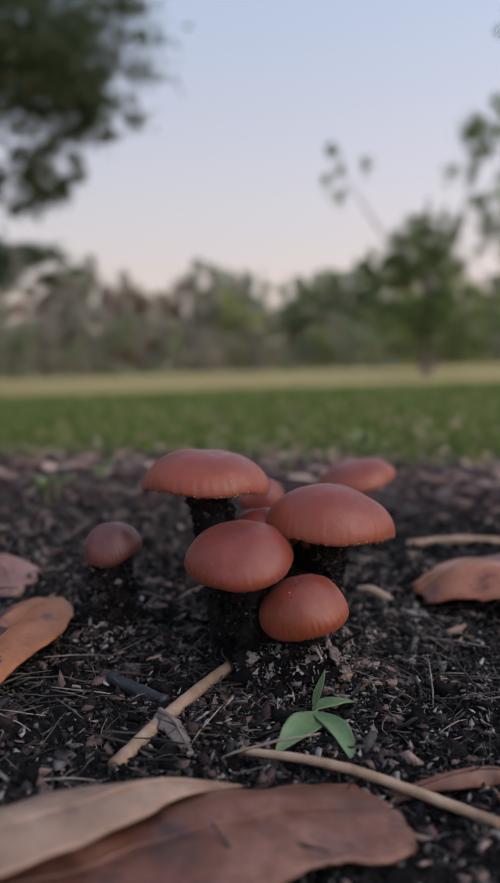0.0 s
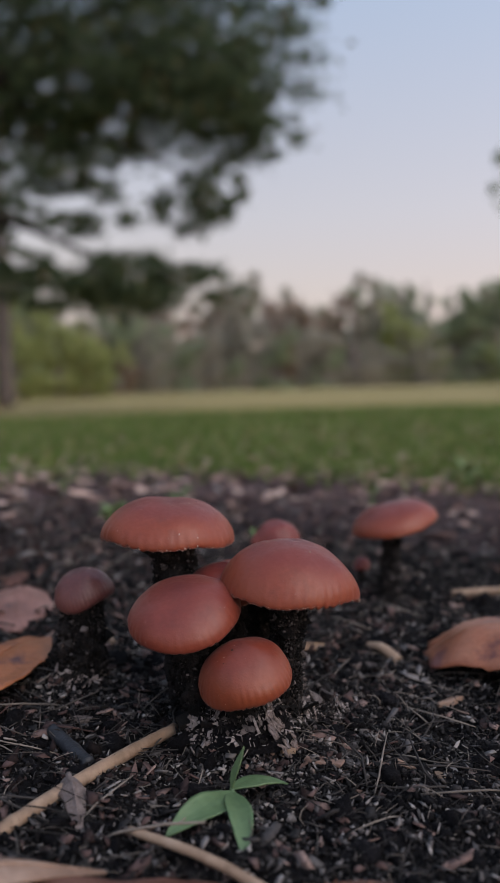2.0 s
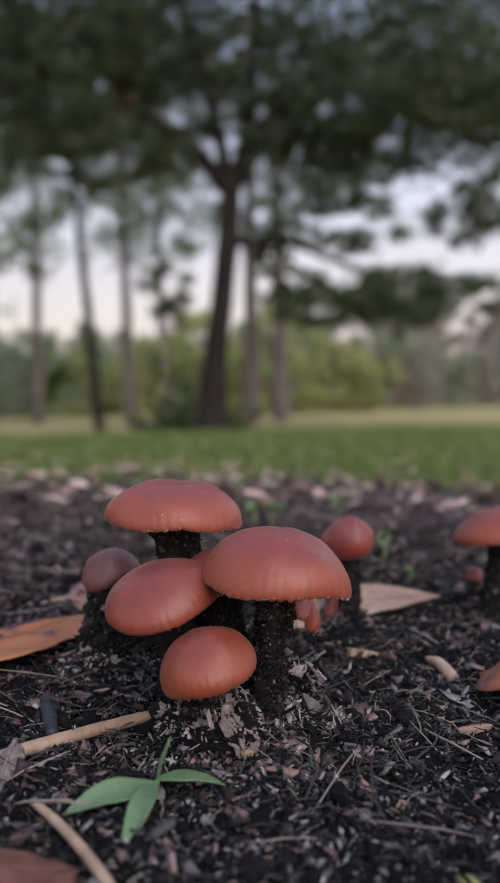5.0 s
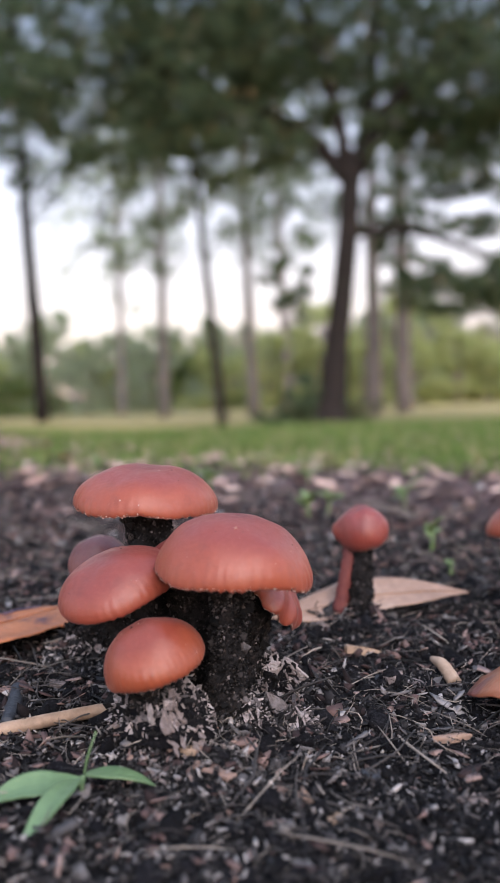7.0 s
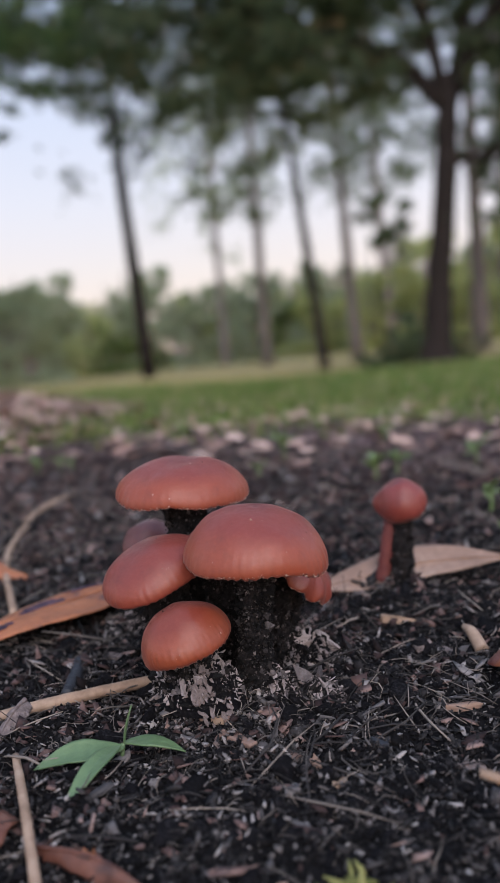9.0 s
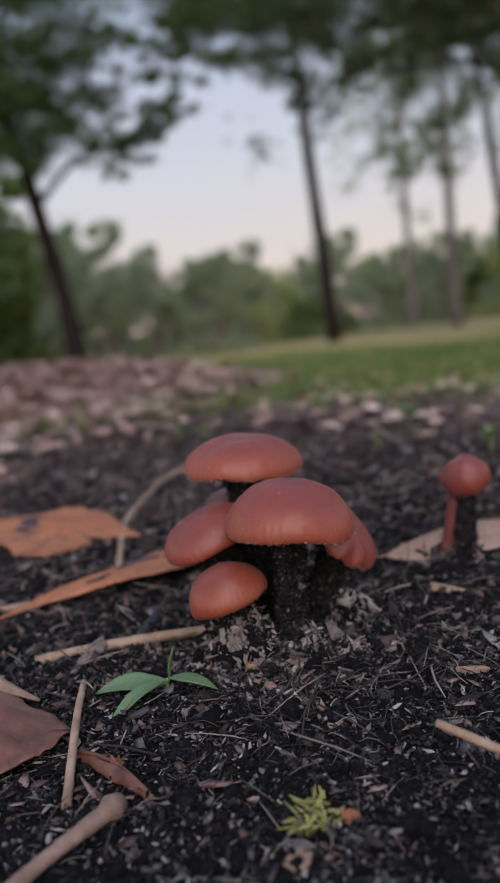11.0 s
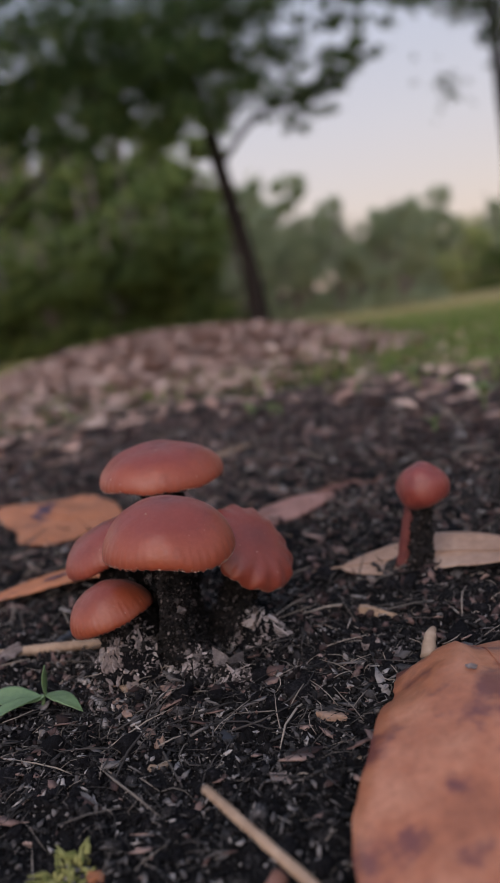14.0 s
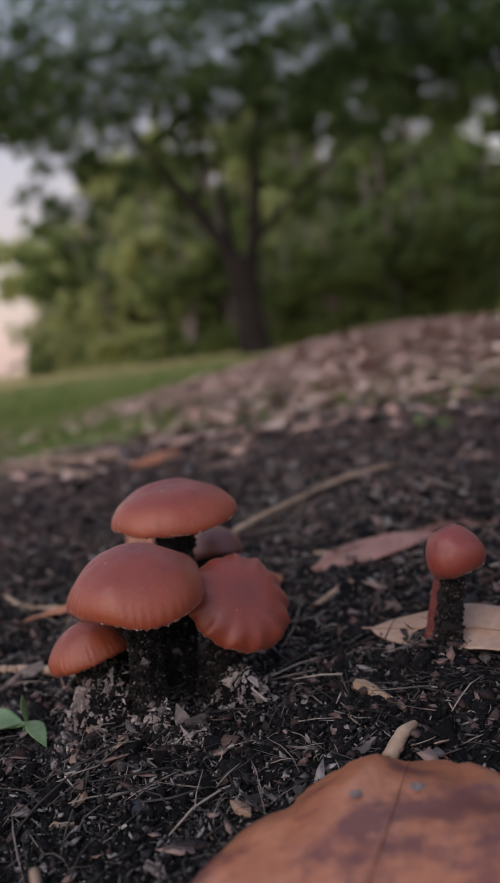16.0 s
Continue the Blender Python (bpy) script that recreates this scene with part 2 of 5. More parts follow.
M_CLOD = plain_rough("black_clods", ((0.36, (0.0028, 0.0027, 0.0032)), (0.56, (0.0068, 0.0065, 0.0080)), (0.70, (0.028, 0.026, 0.029)), (0.84, (0.14, 0.125, 0.125))), 1300, 0.95, 1700, 0.9, 0.0008, 0.12, 0.12)
M_MOSS = plain_rough("moss", ((0.2, (0.10, 0.11, 0.03)), (0.8, (0.26, 0.25, 0.09))), 300, 0.9, 600, 0.3, 0.0004, 0.6)
M_LITTER = plain_rough("leaf_litter", ((0.05, (0.125, 0.068, 0.050)), (0.30, (0.31, 0.182, 0.142)), (0.65, (0.46, 0.300, 0.240)), (0.95, (0.58, 0.43, 0.36))), 60, 0.6, 160, 0.4, 0.002, 0.85)
M_GRASS = foliage_material("grass_blades", ((0.0, (0.09, 0.15, 0.035)), (0.6, (0.155, 0.225, 0.058)), (0.9, (0.26, 0.26, 0.11)), (1.0, (0.42, 0.34, 0.19))))
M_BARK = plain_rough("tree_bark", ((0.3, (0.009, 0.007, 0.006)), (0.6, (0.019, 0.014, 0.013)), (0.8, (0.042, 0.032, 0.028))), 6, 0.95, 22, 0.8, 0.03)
M_BARK_PALE = plain_rough("pale_bark", ((0.3, (0.11, 0.092, 0.088)), (0.6, (0.20, 0.17, 0.16)), (0.8, (0.30, 0.26, 0.25))), 5, 0.95, 20, 0.7, 0.02)
M_OAKLEAF = foliage_material("oak_leaves", ((0.0, (0.050, 0.080, 0.046)), (0.7, (0.098, 0.138, 0.074)), (0.93, (0.15, 0.18, 0.092)), (1.0, (0.24, 0.16, 0.08))), 0.55)
M_DARKLEAF = foliage_material("dark_green_leaves", ((0.0, (0.040, 0.078, 0.030)), (0.7, (0.086, 0.142, 0.052)), (1.0, (0.18, 0.23, 0.09))), 0.62)
M_WOOD = foliage_material("wood_edge_leaves", ((0.0, (0.090, 0.138, 0.046)), (0.7, (0.185, 0.25, 0.086)), (1.0, (0.38, 0.44, 0.15))), 0.62)
M_PINE = foliage_material("pine_needles", ((0.0, (0.11, 0.15, 0.085)), (1.0, (0.23, 0.27, 0.155))), 0.6)
# M_FAR_* leaf colours are lightened well beyond real foliage to imitate distance haze
M_FAR_GREY = foliage_material("hazed_grey_brown_scrub", ((0.0, (0.36, 0.34, 0.27)), (0.6, (0.50, 0.47, 0.38)), (1.0, (0.62, 0.58, 0.49))), 0.55)
M_FAR_GREEN = foliage_material("hazed_far_green_leaves", ((0.0, (0.28, 0.34, 0.21)), (0.6, (0.41, 0.47, 0.30)), (1.0, (0.53, 0.57, 0.39))), 0.58)
M_YOUNG = foliage_material("young_tree_leaves", ((0.0, (0.09, 0.14, 0.055)), (0.6, (0.16, 0.23, 0.085)), (1.0, (0.27, 0.33, 0.14))))
M_FAR_YELLOW = foliage_material("hazed_yellow_green_leaves", ((0.0, (0.31, 0.36, 0.14)), (0.6, (0.48, 0.53, 0.22)), (1.0, (0.60, 0.61, 0.32))), 0.58)
M_FAR_RUST = foliage_material("hazed_rust_scrub", ((0.0, (0.30, 0.21, 0.15)), (0.6, (0.43, 0.32, 0.23)), (1.0, (0.53, 0.42, 0.32))), 0.55)


# ---- mesh helpers ----
def mesh_of(name, verts, faces, mat, smooth=False):
    me = bpy.data.meshes.new(name)
    me.from_pydata([tuple(v) for v in verts], [], [tuple(int(k) for k in f) for f in faces])
    me.update()
    me.materials.append(mat)
    if smooth:
        me.shade_smooth()
    return me


def part(name, data, parent, label=""):
    """Links a mesh under a thing or a part; its vertices are in the parent's space."""
    ob = new(name, data)
    ob.parent = parent
    if label:
        ob["label"] = label
    return ob


def thing(name, place, label, category, group="", turn=0.0, kind=""):
    ob = new(name)
    ob.empty_display_size = 0.01
    ob.matrix_world = pose(*place, 0, 0, turn)
    return tagged(ob, label, category, group, kind)


def tube(points, radii, seg=10, rough=0.0, freq=60.0, cap_ends=True, seed=0):
    """A swept tube through points, with its radius at each and a noisy surface. Returns verts, faces."""
    pts = [Vector(p) for p in points]
    verts, faces = [], []
    side = Vector((0.31, 0.87, 0.37))
    for k, p in enumerate(pts):
        d = (pts[min(k + 1, len(pts) - 1)] - pts[max(k - 1, 0)]).normalized()
        a = d.cross(side).normalized()
        b = d.cross(a)
        for j in range(seg):
            w = 2 * math.pi * j / seg
            n = math.cos(w) * a + math.sin(w) * b
            r = radii[k]
            if rough:
                r *= 1 + rough * noise.noise((p + n * r) * freq + Vector((seed, 0, 0)))
            verts.append(p + n * r)
    for k in range(len(pts) - 1):
        for j in range(seg):
            q = (j + 1) % seg
            faces.append((k * seg + j, k * seg + q, (k + 1) * seg + q, (k + 1) * seg + j))
    if cap_ends:
        faces.append(tuple(range(seg - 1, -1, -1)))
        faces.append(tuple(range((len(pts) - 1) * seg, len(pts) * seg)))
    return verts, faces


def smooth_path(points, n):
    """Points along a soft curve through a few given ones."""
    P = [Vector(p) for p in points]
    P = [2 * P[0] - P[1]] + P + [2 * P[-1] - P[-2]]
    out = []
    spans = len(P) - 3
    for i in range(n + 1):
        s = min(i / n * spans, spans - 1e-6)
        k = int(s)
        u = s - k
        a, b, c, d = P[k:k + 4]
        out.append(0.5 * (2 * b + (c - a) * u + (2 * a - 5 * b + 4 * c - d) * u * u + (3 * b - a - 3 * c + d) * u ** 3))
    return out


def lerp_list(values, n):
    return [float(v) for v in np.interp(np.linspace(0, 1, n + 1), np.linspace(0, 1, len(values)), values)]


def joined(*pieces):
    verts, faces = [], []
    for v, f in pieces:
        k = len(verts)
        verts.extend(v)
        faces.extend([tuple(i + k for i in face) for face in f])
    return verts, faces


# ---- ground ----
def smoothstep(a, b, v):
    t = np.clip((v - a) / (b - a), 0, 1)
    return t * t * (3 - 2 * t)


def smooth01(a, b, v):
    t = min(max((v - a) / (b - a), 0), 1)
    return t * t * (3 - 2 * t)


def broad(x, y):
    """The lie of the land: a gentle bank near the mushrooms, a litter mound, a dip in the lawn."""
    x, y = np.asarray(x, float), np.asarray(y, float)
    r = np.hypot(x, y - 0.2)
    near = (0.001 - 0.06 * (x - 0.02) + 0.03 * (np.minimum(y, 0.36) - 0.2)) * np.exp(-(r / 0.75) ** 2)
    mound = 0.092 * np.exp(-((x + 1.45) ** 2) / (2 * 0.46 ** 2) - (y - 0.54) ** 2 / (2 * 0.31 ** 2))
    az = np.degrees(np.arctan2(x, y))
    side = smoothstep(-60, -39, az) * (1 - smoothstep(90, 175, az))
    dip = -0.24 * smoothstep(1.5, 12.0, r) * side * (1 - smoothstep(15, 36, r))
    far = -0.05 * smoothstep(1.0, 4.0, r) * (1 - side) - 0.05 * smoothstep(20, 45, r)
    hump = 0.0065 * np.exp(-((x - 0.012) ** 2 + (y - 0.216) ** 2) / (2 * 0.0115 ** 2)) + 0.004 * np.exp(-((x + 0.045) ** 2 + (y - 0.234) ** 2) / (2 * 0.008 ** 2))
    hump = hump + 0.005 * np.exp(-((x - 0.0) ** 2 + (y - 0.302) ** 2) / (2 * 0.012 ** 2))
    return near + mound + dip + far + hump


def lump(x, y):
    """Small unevenness, in metres, that fades with distance."""
    r = math.hypot(x, y - 0.22)
    if r > 1.3:
        return 0.0
    v = Vector((x, y, 0.0))
    z = 0.0024 * noise.noise(v * 45) + 0.0026 * noise.noise(v * 120) + 0.0019 * noise.noise(v * 290)
    return z * (1 - smooth01(0.6, 1.3, r))


def ground_lines():
    near = np.concatenate((np.arange(-0.42, -0.205, 0.005), np.arange(-0.205, 0.205, 0.0026), np.arange(0.205, 0.4201, 0.005)))
    out, step = [], 0.0048
    v = 0.42
    while v < 900:
        step *= 1.13
        v += step
        out.append(v)
    return np.concatenate((-np.array(out[::-1]), near, np.array(out)))


gl = ground_lines()
gn = len(gl)
gx, gy = np.meshgrid(gl, gl + 0.22)
gz = broad(gx, gy) + np.array([lump(x, y) for x, y in zip(gx.ravel(), gy.ravel())]).reshape(gx.shape)


def ground_at(x, y):
    """Heights of the ground sheet at arrays of places."""
    x, y = np.asarray(x, float), np.asarray(y, float) - 0.22
    c = np.clip(np.searchsorted(gl, x) - 1, 0, gn - 2)
    r = np.clip(np.searchsorted(gl, y) - 1, 0, gn - 2)
    u, v = (x - gl[c]) / (gl[c + 1] - gl[c]), (y - gl[r]) / (gl[r + 1] - gl[r])
    return (gz[r, c] * (1 - u) + gz[r, c + 1] * u) * (1 - v) + (gz[r + 1, c] * (1 - u) + gz[r + 1, c + 1] * u) * v


def ground_z(x, y):
    return float(ground_at(np.array([x]), np.array([y]))[0])


def fast_mesh(name, co, corners, sizes, mat, smooth=False):
    """A mesh from arrays: vertex places, corner indices, corners per face."""
    me = bpy.data.meshes.new(name)
    me.vertices.add(len(co))
    me.vertices.foreach_set("co", np.asarray(co, np.float32).ravel())
    me.loops.add(len(corners))
    me.loops.foreach_set("vertex_index", np.asarray(corners, np.int32))
    me.polygons.add(len(sizes))
    me.polygons.foreach_set("loop_start", np.concatenate(([0], np.cumsum(sizes)[:-1])).astype(np.int32))
    me.update(calc_edges=True)
    me.materials.append(mat)
    if smooth:
        me.shade_smooth()
    return me


g0 = (np.arange(gn - 1)[:, None] * gn + np.arange(gn - 1)[None, :]).ravel()
gcorners = np.stack((g0, g0 + 1, g0 + gn + 1, g0 + gn), 1).ravel()


def ground_material():
    m, nt, b = material("garden_ground")
    co = nt.nodes.new("ShaderNodeTexCoord")
    sep = nt.nodes.new("ShaderNodeSeparateXYZ")
    nt.links.new(co.outputs["Object"], sep.inputs[0])
    x, y = sep.outputs[0], calc(nt, "SUBTRACT", sep.outputs[1], 0.25)
    r = calc(nt, "SQRT", calc(nt, "ADD", calc(nt, "MULTIPLY", x, x), calc(nt, "MULTIPLY", y, y)))
    wob = calc(nt, "MULTIPLY", calc(nt, "SUBTRACT", noise_tex(nt, 6, 4), 0.5), 0.30)
    rn = calc(nt, "ADD", r, wob)
    soil = ramp(nt, noise_tex(nt, 320, 6, 0.7), ((0.36, (0.003, 0.003, 0.0034)), (0.55, (0.0075, 0.0071, 0.0079)), (0.76, (0.055, 0.050, 0.050))))
    duff = ramp(nt, noise_tex(nt, 60, 5, 0.7), ((0.3, (0.040, 0.026, 0.027)), (0.55, (0.125, 0.084, 0.083)), (0.75, (0.27, 0.20, 0.195))))
    lawn = ramp(nt, noise_tex(nt, 1.2, 6, 0.65), ((0.3, (0.12, 0.15, 0.045)), (0.55, (0.18, 0.21, 0.07)), (0.8, (0.28, 0.25, 0.12))))
    field = ramp(nt, noise_tex(nt, 0.35, 5, 0.6), ((0.3, (0.27, 0.22, 0.085)), (0.7, (0.42, 0.34, 0.16))))
    col = mix(nt, ramp(nt, calc(nt, "MULTIPLY", rn, 0.5), ((0.10, (0, 0, 0)), (0.20, (1, 1, 1)))), soil, duff)
    mx = calc(nt, "DIVIDE", calc(nt, "ADD", x, 1.35), 0.85)
    my = calc(nt, "DIVIDE", calc(nt, "SUBTRACT", y, 0.18), 0.44)
    heap = calc(nt, "ADD", calc(nt, "ADD", calc(nt, "MULTIPLY", mx, mx), calc(nt, "MULTIPLY", my, my)), wob)
    off_heap = ramp(nt, calc(nt, "MULTIPLY", heap, 0.5), ((0.42, (0, 0, 0)), (0.58, (1, 1, 1))))
    on_lawn = ramp(nt, calc(nt, "MULTIPLY", rn, 0.5), ((0.235, (0, 0, 0)), (0.32, (1, 1, 1))))
    col = mix(nt, calc(nt, "MULTIPLY", on_lawn, off_heap), col, lawn)
    far = calc(nt, "ADD", r, calc(nt, "MULTIPLY", calc(nt, "SUBTRACT", noise_tex(nt, 0.2, 3), 0.5), 6.0))
    col = mix(nt, ramp(nt, calc(nt, "MULTIPLY", far, 0.02), ((0.11, (0, 0, 0)), (0.19, (1, 1, 1)))), col, field)
    nt.links.new(col, b.inputs["Base Color"])
    b.inputs["Roughness"].default_value = 0.95
    b.inputs["Specular IOR Level"].default_value = 0.12
    bump(nt, b, mix(nt, 0.5, noise_tex(nt, 700, 5), noise_tex(nt, 240, 4)), 0.8, 0.002)
    return m


ground = new("ground", fast_mesh("ground", np.stack((gx, gy, gz), -1).reshape(-1, 3), gcorners, np.full((gn - 1) ** 2, 4), ground_material(), True))
tagged(ground, "black crumbly garden soil passing into lawn and dry field", "ground", kind="structure")


# ---- loose cover of the ground ----
def scatter_mesh(name, shapes, groups, mat, label, category, smooth=False):
    """Many small pieces in one mesh. groups: arrays of shape index, 3x3 matrices and places."""
    which, mats, places = (np.concatenate(a) for a in zip(*groups))
    V, C, S, k = [], [], [], 0
    for s, (sv, sf) in enumerate(shapes):
        pick = np.nonzero(which == s)[0]
        if not len(pick):
            continue
        V.append((np.einsum("nij,vj->nvi", mats[pick], sv) + places[pick][:, None, :]).reshape(-1, 3))
        flat = np.array([i for f in sf for i in f])
        start = k + np.arange(len(pick))[:, None] * len(sv)
        C.append((start + flat[None, :]).ravel())
        S.append(np.tile([len(f) for f in sf], len(pick)))
        k += len(pick) * len(sv)
    ob = new(name, fast_mesh(name, np.concatenate(V), np.concatenate(C), np.concatenate(S), mat, smooth))
    return tagged(ob, label, category, kind="stuff")


rng = np.random.default_rng(7)


def turns(n, size, flat=1.0, tilt=0.5, stretch=1.0):
    """Random turns about z with random tilts, scaled along each piece's own axes."""
    a, b, c = rng.normal(0, tilt, n), rng.normal(0, tilt, n), rng.uniform(0, 6.283, n)
    o, l = np.zeros(n), np.ones(n)
    rx = np.stack((l, o, o, o, np.cos(a), -np.sin(a), o, np.sin(a), np.cos(a)), 1).reshape(n, 3, 3)
    ry = np.stack((np.cos(b), o, np.sin(b), o, l, o, -np.sin(b), o, np.cos(b)), 1).reshape(n, 3, 3)
    rz = np.stack((np.cos(c), -np.sin(c), o, np.sin(c), np.cos(c), o, o, o, l), 1).reshape(n, 3, 3)
    return rz @ ry @ rx * np.stack((size * stretch, size, size * flat), 1)[:, None, :]


def crumb_shapes(n):
    out = []
    for _ in range(n):
        v = np.array(((1, 0, 0), (-1, 0, 0), (0, 1, 0), (0, -1, 0), (0, 0, 1), (0, 0, -1)), float) * rng.uniform(0.55, 1.25, (6, 1)) + rng.normal(0, 0.16, (6, 3))
        out.append((v, ((0, 2, 4), (2, 1, 4), (1, 3, 4), (3, 0, 4), (2, 0, 5), (1, 2, 5), (3, 1, 5), (0, 3, 5))))
    return out


def chip_shapes(n):
    out = []
    for _ in range(n):
        k = int(rng.integers(4, 7))
        a = np.sort(rng.uniform(0, 6.283, k)) * 0.3 + np.arange(k) / k * 6.283 * 0.7
        r = rng.uniform(0.35, 1.2, k)
        top = np.stack((np.cos(a) * r, np.sin(a) * r * 0.8, 0.5 + rng.normal(0, 0.2, k)), 1)
        low = top * (0.94, 0.94, 1) - (0, 0, 1.0)
        f = [tuple(range(k)), tuple(range(2 * k - 1, k - 1, -1))] + [(j, k + j, k + (j + 1) % k, (j + 1) % k) for j in range(k)]
        out.append((np.concatenate((top, low)), f))
    return out


def fibre_shapes(n):
    out = []
    for _ in range(n):
        b1, b2 = rng.normal(0, 0.16, 2)
        pts = [(-1, 0, 0), (-0.35, b1, 0.05), (0.35, b1 + b2 * 0.5, 0.06), (1, b2, -0.02)]
        v, f = tube(pts, (0.014, 0.024, 0.022, 0.010), 4)
        out.append((np.array([tuple(q) for q in v]), f))
    return out


CRUMBS, CHIPS, FIBRES = crumb_shapes(14), chip_shapes(16), fibre_shapes(14)


def polar_places(n, r0, r1, centre=(0.03, 0.22), power=1.0):
    r = r0 + (r1 - r0) * rng.random(n) ** power
    a = rng.uniform(0, 6.283, n)
    return centre[0] + r * np.cos(a), centre[1] + r * np.sin(a)


def strew(n, shapes, r0, r1, sizes, flat, tilt, sink, stretch=(1.0, 1.0), power=0.7, centre=(0.03, 0.22)):
    x, y = polar_places(n, r0, r1, centre, power)
    s = np.minimum(rng.lognormal(math.log(sizes[0]), sizes[1], n), 2.3 * sizes[0])
    places = np.stack((x, y, ground_at(x, y) + s * sink), 1)
    return rng.integers(0, len(shapes), n), turns(n, s, flat, tilt, rng.uniform(*stretch, n)), places


def clod_shapes(n):
    """Rounded, pitted lumps of soil."""
    out = []
    for k in range(n):
        bm = bmesh.new()
        bmesh.ops.create_icosphere(bm, subdivisions=2, radius=1.0)
        for v in bm.verts:
            d = v.co.normalized()
            v.co = d * (0.85 + 0.42 * noise.noise(d * 1.5 + Vector((k, 0, 0))) + 0.26 * noise.noise(d * 3.6 + Vector((0, k, 0))))
        bm.verts.index_update()
        out.append((np.array([tuple(v.co) for v in bm.verts]), [tuple(v.index for v in f.verts) for f in bm.faces]))
        bm.free()
    return out


CLODS = clod_shapes(12)
WEST = (-0.20, 0.27)
scatter_mesh("soil_clods", CLODS, (strew(3000, CLODS, 0.0, 0.21, (0.0012, 0.35), 0.75, 0.6, 0.15, (0.9, 1.4)), strew(800, CLODS, 0.02, 0.24, (0.0022, 0.35), 0.65, 0.6, 0.05, (0.9, 1.4)), strew(1100, CLODS, 0.0, 0.26, (0.0020, 0.4), 0.7, 0.6, 0.1, (0.9, 1.4), centre=WEST)), M_CLOD, "rounded clods of black charred soil", "soil", True)
scatter_mesh("soil_crumbs", CRUMBS, (strew(70000, CRUMBS, 0.0, 0.23, (0.00046, 0.42), 0.8, 0.8, 0.6), strew(6000, CRUMBS, 0.0, 0.28, (0.0009, 0.4), 0.8, 0.8, 0.3), strew(4000, CRUMBS, 0.0, 0.25, (0.0009, 0.5), 0.8, 0.8, 0.2, centre=WEST)), M_CRUMB, "loose black soil crumbs and charred grains", "soil")
scatter_mesh("duff_crumbs", CRUMBS, (strew(14000, CRUMBS, 0.2, 0.6, (0.0013, 0.5), 0.7, 0.8, 0.2, (0.8, 2.2)), strew(16000, CRUMBS, 0.0, 0.25, (0.0009, 0.5), 0.7, 0.8, 0.3, (0.8, 2.2), centre=WEST)), M_DUFF, "dark brown crumbs of rotted leaves and bark", "leaf mould")
scatter_mesh("wood_flecks", CHIPS, (strew(30000, CHIPS, 0.0, 0.24, (0.00036, 0.5), 0.3, 0.6, 1.2, (1.0, 3.0)), strew(1500, CHIPS, 0.02, 0.26, (0.0008, 0.4), 0.25, 0.5, 0.9, (1.0, 2.6)),
                                    strew(7500, CHIPS, 0.2, 0.6, (0.0016, 0.5), 0.2, 0.4, 0.3, (1.0, 2.4)), strew(7000, CHIPS, 0.0, 0.26, (0.0010, 0.5), 0.22, 0.4, 0.5, (1.0, 3.0), centre=WEST), strew(2400, CHIPS, 0.0, 0.11, (0.00048, 0.55), 0.3, 0.6, 1.0, (1.0, 3.0), centre=(0.095, 0.185)), strew(1100, CHIPS, 0.004, 0.026, (0.00040, 0.5), 0.4, 0.9, 1.6, (1.0, 2.4), centre=(0.017, 0.213)), strew(700, CHIPS, 0.003, 0.016, (0.00036, 0.5), 0.4, 0.9, 1.6, (1.0, 2.4), centre=(-0.044, 0.233))), M_CHIP, "small grey and tan wood flecks strewn over soil", "wood chips")
scatter_mesh("leaf_crumbs", CHIPS, (strew(420, CHIPS, 0.02, 0.25, (0.0007, 0.45), 0.14, 0.45, 0.9, (1.0, 2.6)), strew(11000, CHIPS, 0.0, 0.28, (0.0010, 0.5), 0.14, 0.35, 0.6, (1.0, 2.6), centre=WEST), strew(260, CHIPS, 0.0, 0.10, (0.0007, 0.45), 0.12, 0.45, 0.9, (1.0, 2.6), centre=(0.095, 0.185)), strew(5200, CHIPS, 0.20, 0.62, (0.0024, 0.55), 0.10, 0.25, 0.3, (1.0, 3.0))), M_LEAFCRUMB, "broken reddish-brown leaf crumbs on black soil", "leaf crumbs")
scatter_mesh("rootlets", FIBRES, (strew(11000, FIBRES, 0.0, 0.22, (0.0030, 0.45), 1.0, 0.55, 0.3, (0.25, 0.6)), strew(4000, FIBRES, 0.0, 0.26, (0.0042, 0.45), 1.0, 0.5, 0.1, (0.3, 0.7), centre=WEST), strew(3200, FIBRES, 0.0, 0.26, (0.0028, 0.5), 1.0, 0.35, 0.4), strew(3200, FIBRES, 0.2, 0.7, (0.011, 0.5), 1.0, 0.2, 0.08), strew(5200, FIBRES, 0.0, 0.28, (0.006, 0.5), 1.0, 0.25, 0.15, centre=WEST)), M_FIBRE, "thin dry rootlets and plant fibres on soil", "plant fibres")


# ---- mushrooms ----
CAP_SEG, CAP_RINGS = 168, 22


